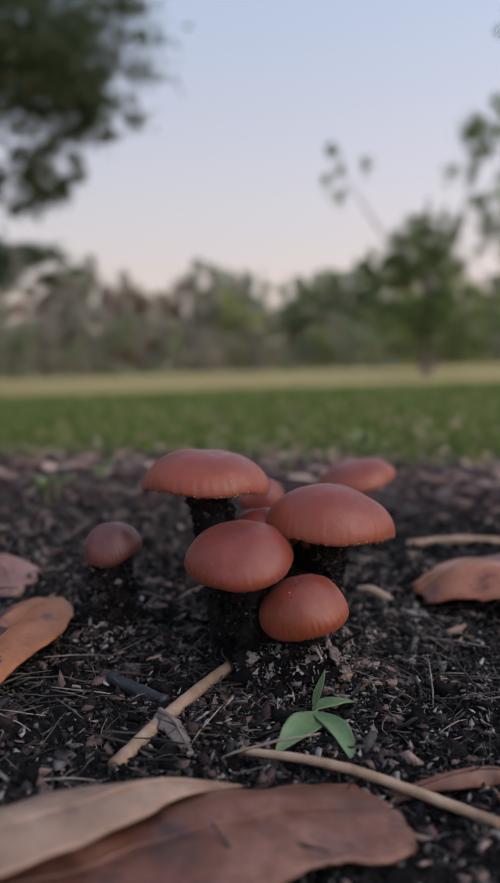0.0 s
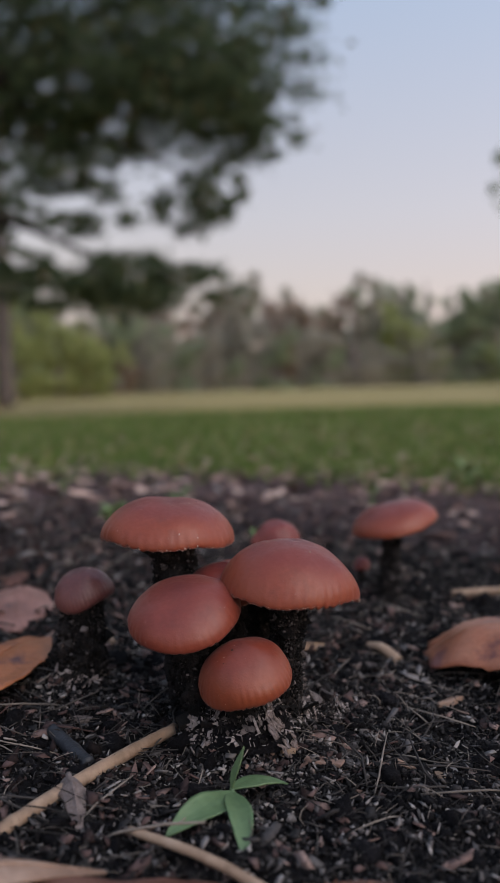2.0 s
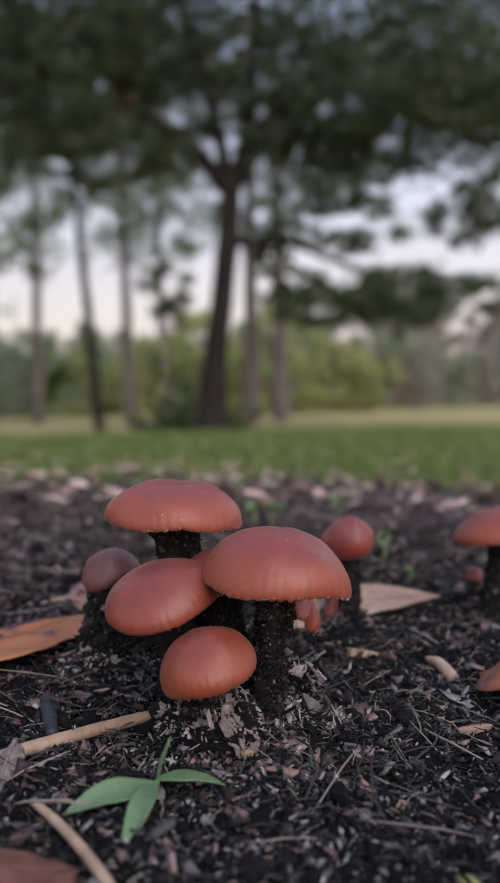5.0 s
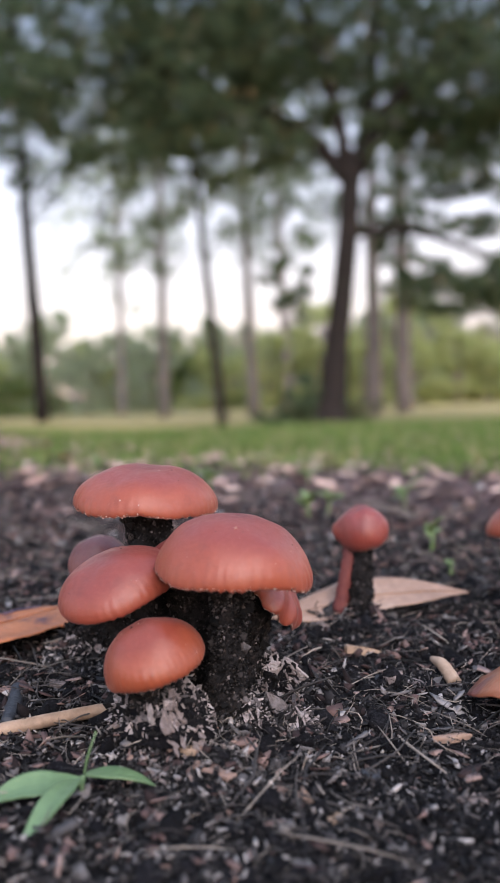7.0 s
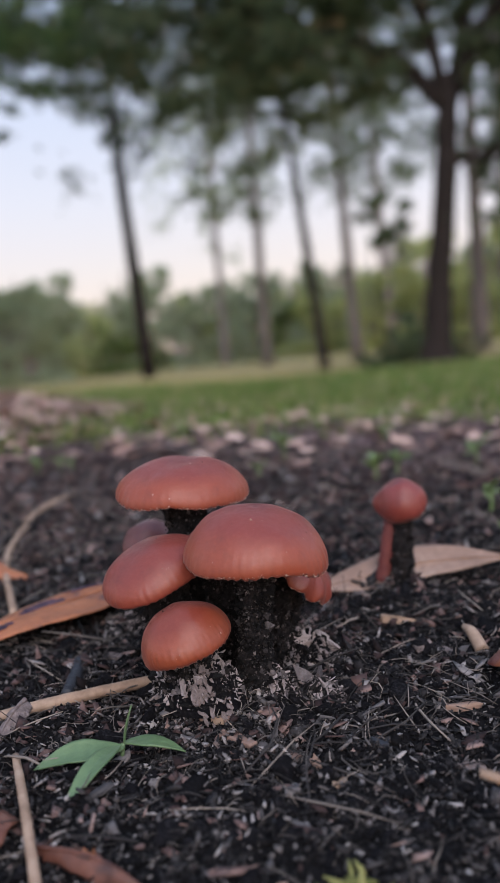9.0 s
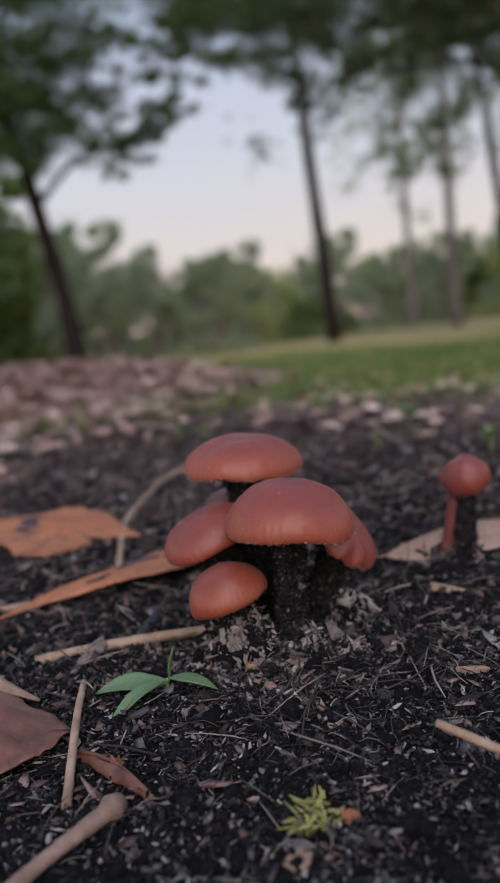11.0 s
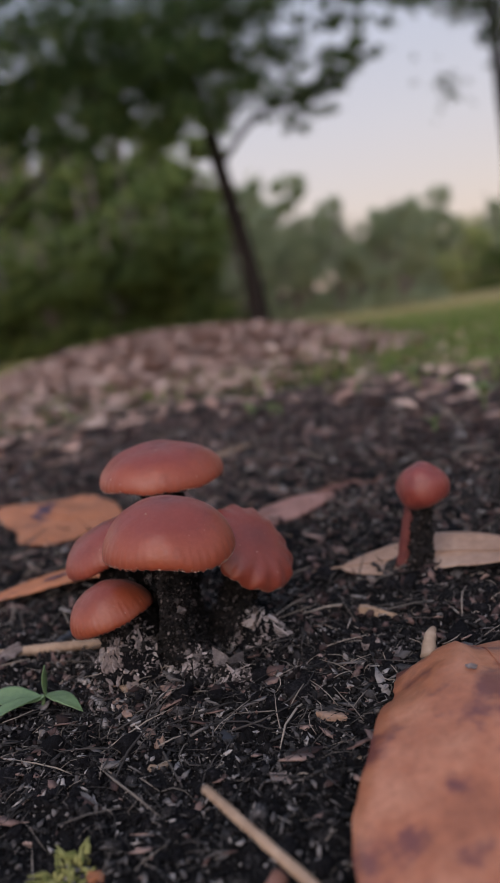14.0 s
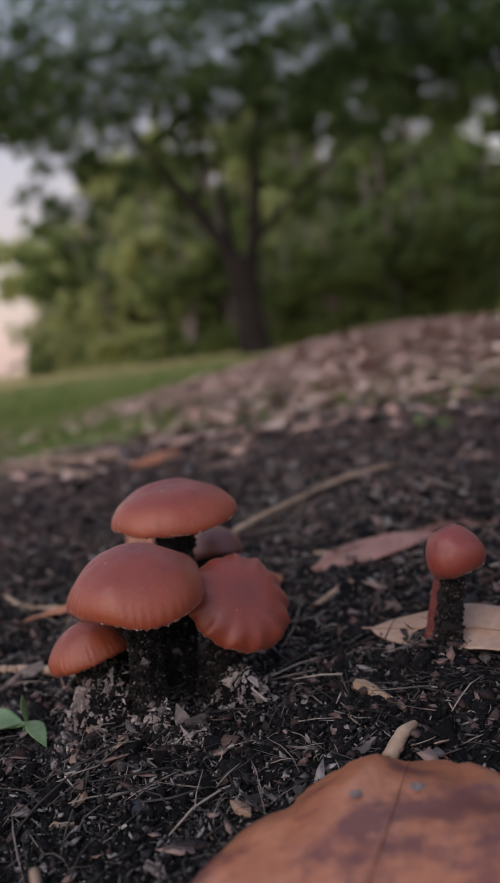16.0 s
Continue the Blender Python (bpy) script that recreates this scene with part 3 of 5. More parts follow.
def cap_mesh(radius, height, ruffle, seed, mat, dent=0.0, grooves=44, tuck=0.0, beak=0.0):
    """Convex cap with an inrolled, finely notched rim. Origin near mid-height, axis along z. beak: a pointed lip to one side."""
    rs = random.Random(seed)
    ph = [rs.uniform(0, 6.28) for _ in range(5)]
    prof = []
    for k in range(CAP_RINGS + 1):
        w = k / CAP_RINGS * math.pi * 0.5
        prof.append((math.sin(w) ** 0.96, math.cos(w) ** 1.10 if k < CAP_RINGS else 0.0))
    prof += [(1.0, -0.05 - 0.06 * tuck), (0.985 - 0.035 * tuck, -0.095 - 0.19 * tuck), (0.955 - 0.10 * tuck, -0.09 - 0.33 * tuck), (0.91 - 0.19 * tuck, -0.03 - 0.40 * tuck), (0.85 - 0.22 * tuck, 0.02 - 0.25 * tuck)]
    ridge = []
    for j in range(CAP_SEG):
        a = 2 * math.pi * j / CAP_SEG
        w = Vector((math.cos(a), math.sin(a), 0.37 * seed))
        ridge.append(math.sin(a * grooves + 3.0 * noise.noise(w * 2.0)) * (0.55 + 0.9 * noise.noise(w * 5.0)) + 0.7 * noise.noise(w * 11.0))
    verts, faces = [(0, 0, height * 0.56 - dent * height)], []
    for k, (rr, zz) in enumerate(prof[1:]):
        for j in range(CAP_SEG):
            a = 2 * math.pi * j / CAP_SEG
            e = rr ** 5
            low = smooth01(0.62, 0.0, zz)
            wave = 0.022 * math.sin(2 * a + ph[0]) + 0.016 * math.sin(3 * a + ph[1]) + ruffle * (0.7 + 0.6 * math.sin(2 * a + ph[0])) * (0.024 * math.sin(13 * a + ph[2]) + 0.014 * math.sin(29 * a + ph[3]))
            q = rr * (1 + e * wave + low * (0.006 + 0.006 * tuck) * ridge[j]) * radius
            lip = beak * max(0.0, math.cos(a - 3.3)) ** 14 * low
            q *= 1 + lip
            x, y = q * math.cos(a), q * math.sin(a)
            z = height * (zz - 0.42) + height * e * (0.06 * math.sin(2 * a + ph[3]) + 0.04 * math.sin(3 * a + ph[4]) + ruffle * 0.10 * math.sin(13 * a + ph[4]))
            z += ruffle * height * 0.06 * math.sin(13 * a + ph[4]) * rr ** 5
            z += height * (low ** 3 * 0.032 * ridge[j] + 0.35 * lip)
            z += height * (0.09 * noise.noise(Vector((x, y, seed)) / radius * 1.5) + 0.02 * noise.noise(Vector((x, y, seed + 5)) / radius * 4.0)) - dent * height * math.exp(-(rr / 0.33) ** 2)
            verts.append((x, y, z))
    for j in range(CAP_SEG):
        faces.append((0, 1 + j, 1 + (j + 1) % CAP_SEG))
    for k in range(len(prof) - 2):
        for j in range(CAP_SEG):
            q = (j + 1) % CAP_SEG
            faces.append((1 + k * CAP_SEG + j, 1 + (k + 1) * CAP_SEG + j, 1 + (k + 1) * CAP_SEG + q, 1 + k * CAP_SEG + q))
    return mesh_of("cap", verts, faces, mat, True)


def gill_mesh(radius, height, count):
    """The underside: radial blades from the stem to the rim."""
    seg = count * 2
    verts, faces = [], []
    for k, (rr, zz) in enumerate(((0.90, 0.04), (0.6, 0.12), (0.28, 0.18))):
        for j in range(seg):
            a = 2 * math.pi * j / seg
            drop = -0.06 if j % 2 else 0.05
            verts.append((rr * radius * math.cos(a), rr * radius * math.sin(a), height * (zz + drop - 0.42)))
    for k in range(2):
        for j in range(seg):
            q = (j + 1) % seg
            faces.append((k * seg + j, k * seg + q, (k + 1) * seg + q, (k + 1) * seg + j))
    return mesh_of("gill_disc", verts, faces, M_GILL)


def stem_mesh(points, radii, rough, mat, seed, seg=20):
    n = 22
    v, f = tube(smooth_path(points, n), lerp_list(radii, n), seg, rough, 380.0, True, seed)
    return mesh_of("stem", v, f, mat, True)


def crust_mesh(points, radii, count, seed, size=0.00024):
    """Soil grains stuck to a stem."""
    r2 = np.random.default_rng(seed)
    path, rad = smooth_path(points, 40), lerp_list(radii, 40)
    V, F = [], []
    for _ in range(int(count * 3.4)):
        k = int(40 * r2.random() ** 1.25)
        a = r2.uniform(0, 6.283)
        c = np.array(path[k]) + np.array((math.cos(a), math.sin(a), r2.normal(0, 0.3))) * rad[k] * r2.uniform(0.90, 1.16)
        sv, sf = CRUMBS[int(r2.integers(len(CRUMBS)))]
        e = np.array(Euler(r2.uniform(0, 6.28, 3)).to_matrix())
        base = len(V)
        V.extend((sv @ e.T * float(r2.lognormal(math.log(size), 0.62)) + c).tolist())
        F.extend([tuple(i + base for i in f) for f in sf])
    return mesh_of("soil_crust", V, F, M_CRUST)


def grit_mesh(cap, count, seed, size=0.00012):
    """Pale sand grains lying on a cap."""
    r2 = np.random.default_rng(seed)
    V, F = [], []
    polys = [p for p in cap.polygons if p.normal.z > 0.1 and p.area > 0]
    for _ in range(count):
        p = polys[int(r2.integers(len(polys)))]
        sv, sf = CRUMBS[int(r2.integers(len(CRUMBS)))]
        base = len(V)
        V.extend((sv * float(r2.lognormal(math.log(size), 0.5)) + np.array(p.center)).tolist())
        F.extend([tuple(i + base for i in f) for f in sf])
    return mesh_of("grit", V, F, M_GRIT)


M_GRIT = plain_rough("pale_grit", ((0.2, (0.05, 0.03, 0.025)), (0.5, (0.30, 0.17, 0.13)), (0.9, (0.58, 0.46, 0.40))), 900, 0.7, per_island=0.8)


def fringe_mesh(cap, seed, low=0, share=0.9, size=0.00014):
    """Pale granular margin along the rim of a cap."""
    r2 = np.random.default_rng(seed)
    V, F = [], []
    for k in range(CAP_SEG * 3):
        if r2.random() > share:
            continue
        j = int(r2.integers(CAP_SEG))
        a, b = (np.array(cap.vertices[1 + CAP_SEG * (CAP_RINGS + low + int(r2.integers(2))) + q % CAP_SEG].co) for q in (j, j + 1))
        sv, sf = CRUMBS[int(r2.integers(len(CRUMBS)))]
        base = len(V)
        V.extend((sv * float(r2.lognormal(math.log(size), 0.4)) + a + (b - a) * r2.random()).tolist())
        F.extend([tuple(i + base for i in f) for f in sf])
    return mesh_of("rim_fringe", V, F, M_GRIT)


def mushroom(centre, radius, height, axis, base, stem_r, seed, label, ruffle=0.0, dent=0.0, small=False, dark=False, bend=(0, 0, 0), second=None, grit=14, crust=1100, grooves=44, tuck=0.0, skin=None, beak=0.0):
    bx, by = base
    bz = ground_z(bx, by) - 0.002
    ob = thing("mushroom", (bx, by, bz), label, "mushroom", "mushrooms on the soil")
    c = Vector(centre) - Vector((bx, by, bz))
    n = Vector(axis).normalized()
    m = Matrix.Translation(c) @ n.to_track_quat("Z", "Y").to_matrix().to_4x4()
    cap = part("cap", cap_mesh(radius, height, ruffle, seed, skin or (M_CAP_DARK if dark else M_CAP_SMALL if small else M_CAP), dent, grooves, tuck, beak), ob)
    cap.matrix_basis = m
    part("gill_disc", gill_mesh(radius * (1 - 0.3 * tuck), height, 46), cap, "pale brown radial gills")
    if grit:
        part("grit", grit_mesh(cap.data, grit, seed + 9), cap, "pale sand grains")
        part("rim_fringe", fringe_mesh(cap.data, seed + 13, 2 if tuck else 0), cap, "pale granular margin")
    top = c - n * height * 0.30
    mid = top * 0.5 + Vector(bend)
    pts = [Vector((0, 0, 0)), mid, top]
    red = second is not None
    part("stem", stem_mesh(pts, stem_r, 0.55, M_STEM, seed), ob, "stem coated in black soil")
    part("soil_crust", crust_mesh(pts, stem_r, crust, seed + 3), ob, "black soil grains")
    if red:
        q = Vector(second)
        part("stem", stem_mesh([q, (q + top) * 0.5 + Vector((-0.001, -0.001, 0)), top + Vector((-0.003, -0.001, 0.001))], (0.0026, 0.0022, 0.0024), 0.12, M_STEM_RED, seed + 1, 14), ob, "smooth dark red stem")
    return ob


# the tight cluster
mushroom((-0.0132, 0.2293, 0.0568), 0.0185, 0.0106, (0.05, 0.03, 1), (-0.0055, 0.2240), (0.0062, 0.0052, 0.0056), 11, "tall reddish-brown mushroom with broad cap in the cluster", dent=0.05, grit=46)
mushroom((0.0215, 0.2231, 0.0451), 0.0178, 0.0124, (0.10, 0.07, 1), (0.0182, 0.2210), (0.0046, 0.0036, 0.0045), 23, "large brick-red mushroom with wide convex cap and sooty stem", grit=42, crust=2600)
mushroom((-0.0044, 0.2096, 0.0389), 0.0147, 0.0086, (-0.09, -0.30, 1), (0.0025, 0.2145), (0.0066, 0.0054, 0.0050), 35, "brick-red mushroom with tilted cap crowded under its neighbours", grit=36, tuck=0.2)
mushroom((0.0118, 0.2046, 0.0255), 0.0116, 0.0094, (-0.15, -0.26, 1), (0.0140, 0.2085), (0.0060, 0.0046, 0.0042), 47, "low orange-red mushroom with domed cap near the soil", tuck=0.22, skin=M_CAP_LOW, grit=30, crust=1600)
mushroom((0.0094, 0.2485, 0.0323), 0.0152, 0.0065, (0.83, 0.70, 1), (0.0080, 0.2360), (0.0058, 0.0046, 0.0042), 59, "brick-red mushroom with ruffled scalloped cap leaning outward", ruffle=0.72, grit=10, grooves=30)
mushroom((0.0022, 0.2262, 0.0410), 0.0100, 0.0078, (0.05, -0.15, 1), (0.0055, 0.2272), (0.0050, 0.0047, 0.0044), 61, "small brick-red mushroom squeezed between larger caps", small=True, grit=4)
# the single ones
mushroom((-0.0432, 0.2364, 0.0364), 0.0089, 0.0081, (-0.24, -0.11, 1), (-0.0447, 0.2350), (0.0078, 0.0060, 0.0052), 71, "small dark purplish-brown button mushroom on thick sooty stem", tuck=0.5, dark=True, grit=6, crust=2600)
mushroom((0.0030, 0.3072, 0.0387), 0.0083, 0.0084, (0.11, -0.30, 1), (0.0040, 0.3035), (0.0036, 0.0030, 0.0030), 83, "single red button mushroom with a pointed lip beside a dry leaf", tuck=1.0, small=True, second=(-0.0062, -0.0030, 0.0), grit=6, crust=900, beak=0.20)
mushroom((0.0426, 0.3526, 0.0383), 0.0174, 0.0095, (-0.21, -0.08, 1), (0.0400, 0.3440), (0.0042, 0.0034, 0.0036), 95, "tan-red mushroom with flat cap on thin dark stem", grit=12)
mushroom((0.0290, 0.3660, 0.0155), 0.0036, 0.0046, (0.05, 0, 1), (0.0285, 0.3650), (0.0018, 0.0014, 0.0013), 97, "tiny reddish mushroom sprouting from the soil", small=True, grit=0, crust=40)


# ---- dead leaves and twigs near the mushrooms ----
def leaf_mesh(name, length, width, mat, curl=0.2, bow=0.1, lobes=0.0, seed=0, tip=1.0, wavy=0.3):
    """A leaf blade with thickness, its base at x = 0, its tip at x = length."""
    rs = random.Random(seed)
    p1, p2 = rs.uniform(0, 6), rs.uniform(0, 6)
    nu, nv = 30, 12
    rows = []
    for side in (0, 1):
        for i in range(nu + 1):
            u = i / nu
            w = ((math.sin(math.pi * min(u ** 0.85 * 0.985 + 0.012, 1.0))) ** (0.95 * tip) if tip > 0.6 else max(0.0, 1 - abs(2 * u - 1) ** 3.2) ** 0.5) * 0.5 * width
            for j in range(nv + 1):
                v = 2 * j / nv - 1
                lob = 1 + lobes * math.sin(u * 21 + (p1 if v > 0 else p2)) * abs(v)
                lob += 0.07 * noise.noise(Vector((u * 9, v * 2, seed)))
                x = length * u - 0.02 * length * abs(noise.noise(Vector((u * 3, seed, 1.5)))) * abs(v)
                y = w * v * lob + 0.06 * length * math.sin(u * 3 + p1)
                e = 2 * w / width
                z = e * curl * width * (abs(v) ** 1.8) * (0.6 + 0.6 * math.sin(u * 4 + p2)) + bow * length * math.sin(math.pi * u)
                z += e * wavy * width * 0.18 * noise.noise(Vector((u * 5, v * 2.4, seed + 3)))
                z += e * 0.008 * width * math.cos(v * 22) * (1 - abs(v)) - side * 0.00035
                rows.append((x, y, z))
    k = (nu + 1) * (nv + 1)
    faces = []
    for i in range(nu):
        for j in range(nv):
            a = i * (nv + 1) + j
            faces.append((a, a + nv + 1, a + nv + 2, a + 1))
            faces.append((k + a, k + a + 1, k + a + nv + 2, k + a + nv + 1))
    ring = [j for j in range(nv + 1)] + [i * (nv + 1) + nv for i in range(1, nu + 1)] + [nu * (nv + 1) + j for j in range(nv - 1, -1, -1)] + [i * (nv + 1) for i in range(nu - 1, 0, -1)]
    for a, b in zip(ring, ring[1:] + ring[:1]):
        faces.append((a, b, k + b, k + a))
    return mesh_of(name, rows, faces, mat, True)


def midrib_mesh(blade, mat, length, width, petiole=0.2):
    nu, nv = 30, 12
    pts = [Vector(blade.vertices[i * (nv + 1) + nv // 2].co) + Vector((0, 0, 0.0002)) for i in range(nu)]
    d = (pts[0] - pts[2]).normalized()
    pts = [pts[0] + d * length * petiole, pts[0] + d * length * petiole * 0.5] + pts
    n = len(pts) - 1
    v, f = tube(pts, [max(0.00022, 0.015 * width * (1 - 0.85 * k / n)) for k in range(n + 1)], 6)
    return mesh_of("midrib", v, f, mat, True)


def dead_leaf(base, tip, width, mat, label, curl=0.2, bow=0.1, lobes=0.0, seed=0, roll=0.0, lift=(0.002, 0.002), petiole=0.15, wavy=0.3, rib=None, tip_shape=1.0, name="dead_leaf", cat="leaf", spots=()):
    a = Vector((*base, ground_z(*base) + lift[0]))
    b = Vector((*tip, ground_z(*tip) + lift[1]))
    d = b - a
    ob = new(name)
    ob.empty_display_size = 0.01
    x = d.normalized()
    y = Vector((0, 0, 1)).cross(x).normalized()
    z = x.cross(y)
    rot = Matrix((x, y, z)).transposed() @ Matrix.Rotation(radians(roll), 3, "X")
    ob.matrix_world = Matrix.Translation(a) @ rot.to_4x4()
    blade = leaf_mesh("blade", d.length, width, mat, curl, bow, lobes, seed, tip_shape, wavy=wavy)
    part("blade", blade, ob)
    part("midrib", midrib_mesh(blade, rib or M_STRAW, d.length, width, petiole), ob)
    for i, j, size in spots:
        c = blade.vertices[i * 13 + j].co
        rim = [(c.x + size * (0.75 + 0.3 * math.sin(3 * k + i)) * math.cos(0.628 * k), c.y + 0.6 * size * math.sin(0.628 * k), c.z + 0.0003) for k in range(10)]
        part("mould_spot", mesh_of("mould_spot", rim + [(c.x, c.y, c.z + 0.0009)], [(k, (k + 1) % 10, 10) for k in range(10)], M_GRIT, True), ob, "pale grey mould spot")
    return tagged(ob, label, cat, "fallen leaves" if cat == "leaf" else "")


def curled_leaf(spine, widths, drops, mat, label, seed=0, lobe=0.10, furrow=0.0, petiole=0.0, ragged=0.05, rib=None, spots=(), thick=0.0004, tilt=0.0, blots=()):
    """A leaf along a bent spine of (x, y, height over the soil). widths and drops along it; drop: how far the edges hang below the spine; tilt: how far one edge sinks and the other rises."""
    nu, nv = 44, 16
    pts = [Vector((x, y, ground_z(x, y) + h)) for x, y, h in spine]
    origin = pts[0].copy()
    path = smooth_path([q - origin for q in pts], nu)
    ws, ds = lerp_list(widths, nu), lerp_list(drops, nu)
    rows = []
    for side in (0, 1):
        for i, c in enumerate(path):
            u = i / nu
            d = (path[min(i + 1, nu)] - path[max(i - 1, 0)]).normalized()
            across = Vector((0, 0, 1)).cross(d).normalized()
            up = d.cross(across)
            for j in range(nv + 1):
                v = 2 * j / nv - 1
                edge = 1 + abs(v) * (lobe * noise.noise(Vector((u * 6, 2.0 if v > 0 else -2.0, seed))) * 1.6 + ragged * noise.noise(Vector((u * 26, 3.0 if v > 0 else -3.0, seed))))
                w = 0.5 * ws[i] * v * edge
                z = -ds[i] * abs(v) ** 1.8 - tilt * v * ws[i] / max(ws) - furrow * math.exp(-(v / 0.16) ** 2)
                z += ws[i] * (0.055 * noise.noise(Vector((u * 4, v * 1.5, seed + 7))) + 0.016 * noise.noise(Vector((u * 14, v * 6, seed + 3)))) + 0.0004 * math.cos(v * 24 + u * 9) * (1 - abs(v)) * min(1, ws[i] / 0.03)
                ends = 0.12 * ws[i] * (noise.noise(Vector((v * 2.2, seed, 4))) + abs(v) ** 2 * -0.8) * (u ** 6)
                rows.append(c + across * w + up * (z - side * thick) + d * ends)
    k = (nu + 1) * (nv + 1)
    faces = []
    for i in range(nu):
        for j in range(nv):
            q = i * (nv + 1) + j
            faces.append((q, q + nv + 1, q + nv + 2, q + 1))
            faces.append((k + q, k + q + 1, k + q + nv + 2, k + q + nv + 1))
    ring = [j for j in range(nv + 1)] + [i * (nv + 1) + nv for i in range(1, nu + 1)] + [nu * (nv + 1) + j for j in range(nv - 1, -1, -1)] + [i * (nv + 1) for i in range(nu - 1, 0, -1)]
    for q, r in zip(ring, ring[1:] + ring[:1]):
        faces.append((q, r, k + r, k + q))
    ob = new("dead_leaf")
    ob.empty_display_size = 0.01
    ob.location = origin
    part("blade", mesh_of("blade", rows, faces, mat, True), ob)
    for u, vv, su, sv in blots:
        cells = [(i, j) for i in range(nu) for j in range(nv) if ((i / nu - u) / su) ** 2 + ((2 * j / nv - 1 - vv) / sv) ** 2 < 1 + 0.9 * noise.noise(Vector((i * 0.7, j * 0.7, seed)))]
        bv, bf = [], []
        for i, j in cells:
            for q in (i * (nv + 1) + j, (i + 1) * (nv + 1) + j, (i + 1) * (nv + 1) + j + 1, i * (nv + 1) + j + 1):
                bv.append(rows[q] + Vector((0, 0, 0.00025)))
            bf.append(tuple(range(len(bv) - 4, len(bv))))
        part("dark_blotch", mesh_of("dark_blotch", bv, bf, M_BLOTCH, True), ob, "dark purple blotch")
    mid = [rows[i * (nv + 1) + nv // 2] + Vector((0, 0, 0.0001)) for i in range(0, nu - 1)]
    if petiole:
        d = (mid[0] - mid[3]).normalized()
        mid = [mid[0] + d * petiole - Vector((0, 0, 0.25 * petiole)), mid[0] + d * petiole * 0.5] + mid
    n = len(mid) - 1
    v, f = tube(mid, [max(0.0002, 0.0007 * (1 - 0.8 * q / n)) for q in range(n + 1)], 6)
    part("midrib", mesh_of("midrib", v, f, rib or mat, True), ob)
    for u, vv, size in spots:
        c = rows[int(u * nu) * (nv + 1) + int((vv + 1) / 2 * nv)]
        rim = [(c.x + size * (0.75 + 0.3 * math.sin(3 * q + seed)) * math.cos(0.628 * q), c.y + 0.7 * size * math.sin(0.628 * q), c.z + 0.0002) for q in range(10)]
        part("mould_spot", mesh_of("mould_spot", rim + [(c.x, c.y, c.z + 0.0008)], [(q, (q + 1) % 10, 10) for q in range(10)], M_BARKFLAKE, True), ob, "pale grey mould spot")
    return tagged(ob, label, "leaf", "fallen leaves")


curled_leaf([(-0.078, 0.093, 0.006), (-0.034, 0.117, 0.0075), (-0.002, 0.1340, 0.0075), (0.0250, 0.1455, 0.0045)], (0.020, 0.034, 0.034, 0.030, 0.025), (0.002, 0.003, 0.003, 0.002), M_LEAF_BROWN, "large brown fallen leaf with wavy torn edges on soil", 3, 0.16, 0.001, 0.0, 0.09)
curled_leaf([(-0.060, 0.106, 0.0135), (-0.035, 0.123, 0.0130), (-0.018, 0.139, 0.0085), (-0.0035, 0.1535, 0.003)], (0.020, 0.020, 0.015, 0.008, 0.001), (0.001, 0.002, 0.001, 0.0), M_LEAF_PALE, "pale tan curled strip of dead leaf over a larger leaf", 5, 0.12)
curled_leaf([(0.026, 0.1535, 0.002), (0.037, 0.1555, 0.0035), (0.047, 0.1580, 0.0035), (0.0555, 0.1612, 0.001)], (0.002, 0.0030, 0.0036, 0.0030, 0.0012), (0.001, 0.002, 0.003, 0.001), M_LEAF_BROWN, "narrow curled brown leaf shred beside a straw", 8, 0.3)
curled_leaf([(-0.0715, 0.160, 0.002), (-0.0705, 0.185, 0.006), (-0.069, 0.210, 0.009), (-0.068, 0.236, 0.009), (-0.0675, 0.257, 0.005)], (0.002, 0.015, 0.026, 0.029, 0.010), (0.0, 0.002, 0.0025, 0.002, 0.0), M_LEAF_ORANGE, "long orange-brown leaf with dark purple spots", 12, 0.08, 0.0006, 0.006, blots=((0.50, 0.12, 0.085, 0.20), (0.68, 0.5, 0.07, 0.24), (0.33, -0.5, 0.05, 0.16)))
curled_leaf([(-0.120, 0.2317, 0.002), (-0.1348, 0.219, 0.007), (-0.1532, 0.198, 0.009), (-0.1957, 0.1736, 0.006)], (0.002, 0.007, 0.025, 0.038, 0.042, 0.021, 0.005), (0.0, 0.0, 0.001, 0.002, 0.001, 0.0), M_LEAF_ORANGE, "orange-brown oak leaf with wavy lobed edge", 14, 0.26, 0.001, 0.0, 0.08, tilt=0.0062, blots=((0.72, -0.15, 0.04, 0.4),))
curled_leaf([(-0.108, 0.320, 0.002), (-0.099, 0.302, 0.0045), (-0.089, 0.282, 0.004), (-0.083, 0.268, 0.002)], (0.005, 0.021, 0.026, 0.020, 0.004), (0.001, 0.002, 0.002, 0.001), M_LEAF_PINK, "dull pinkish-brown leaf lying flat on soil", 17, 0.1)
curled_leaf([(0.190, 0.236, 0.004), (0.148, 0.253, 0.012), (0.108, 0.2705, 0.0165), (0.077, 0.2810, 0.0160), (0.0555, 0.2850, 0.0045)], (0.036, 0.068, 0.070, 0.057, 0.046, 0.035), (0.002, 0.005, 0.0065, 0.0070, 0.002), M_LEAF_TAN, "big curled tan-brown leaf with dark blotches", 21, 0.05, 0.0018, 0.0, 0.03, spots=((0.73, -0.1, 0.0021), (0.68, 0.35, 0.0018)))
dead_leaf((-0.018, 0.286), (0.026, 0.338), 0.019, M_LEAF_PALE, "pale dry leaf folded under a small mushroom", 0.05, 0.02, 0.03, 23, roll=22.0, lift=(0.0055, 0.004), wavy=0.15, rib=M_LEAF_PALE)
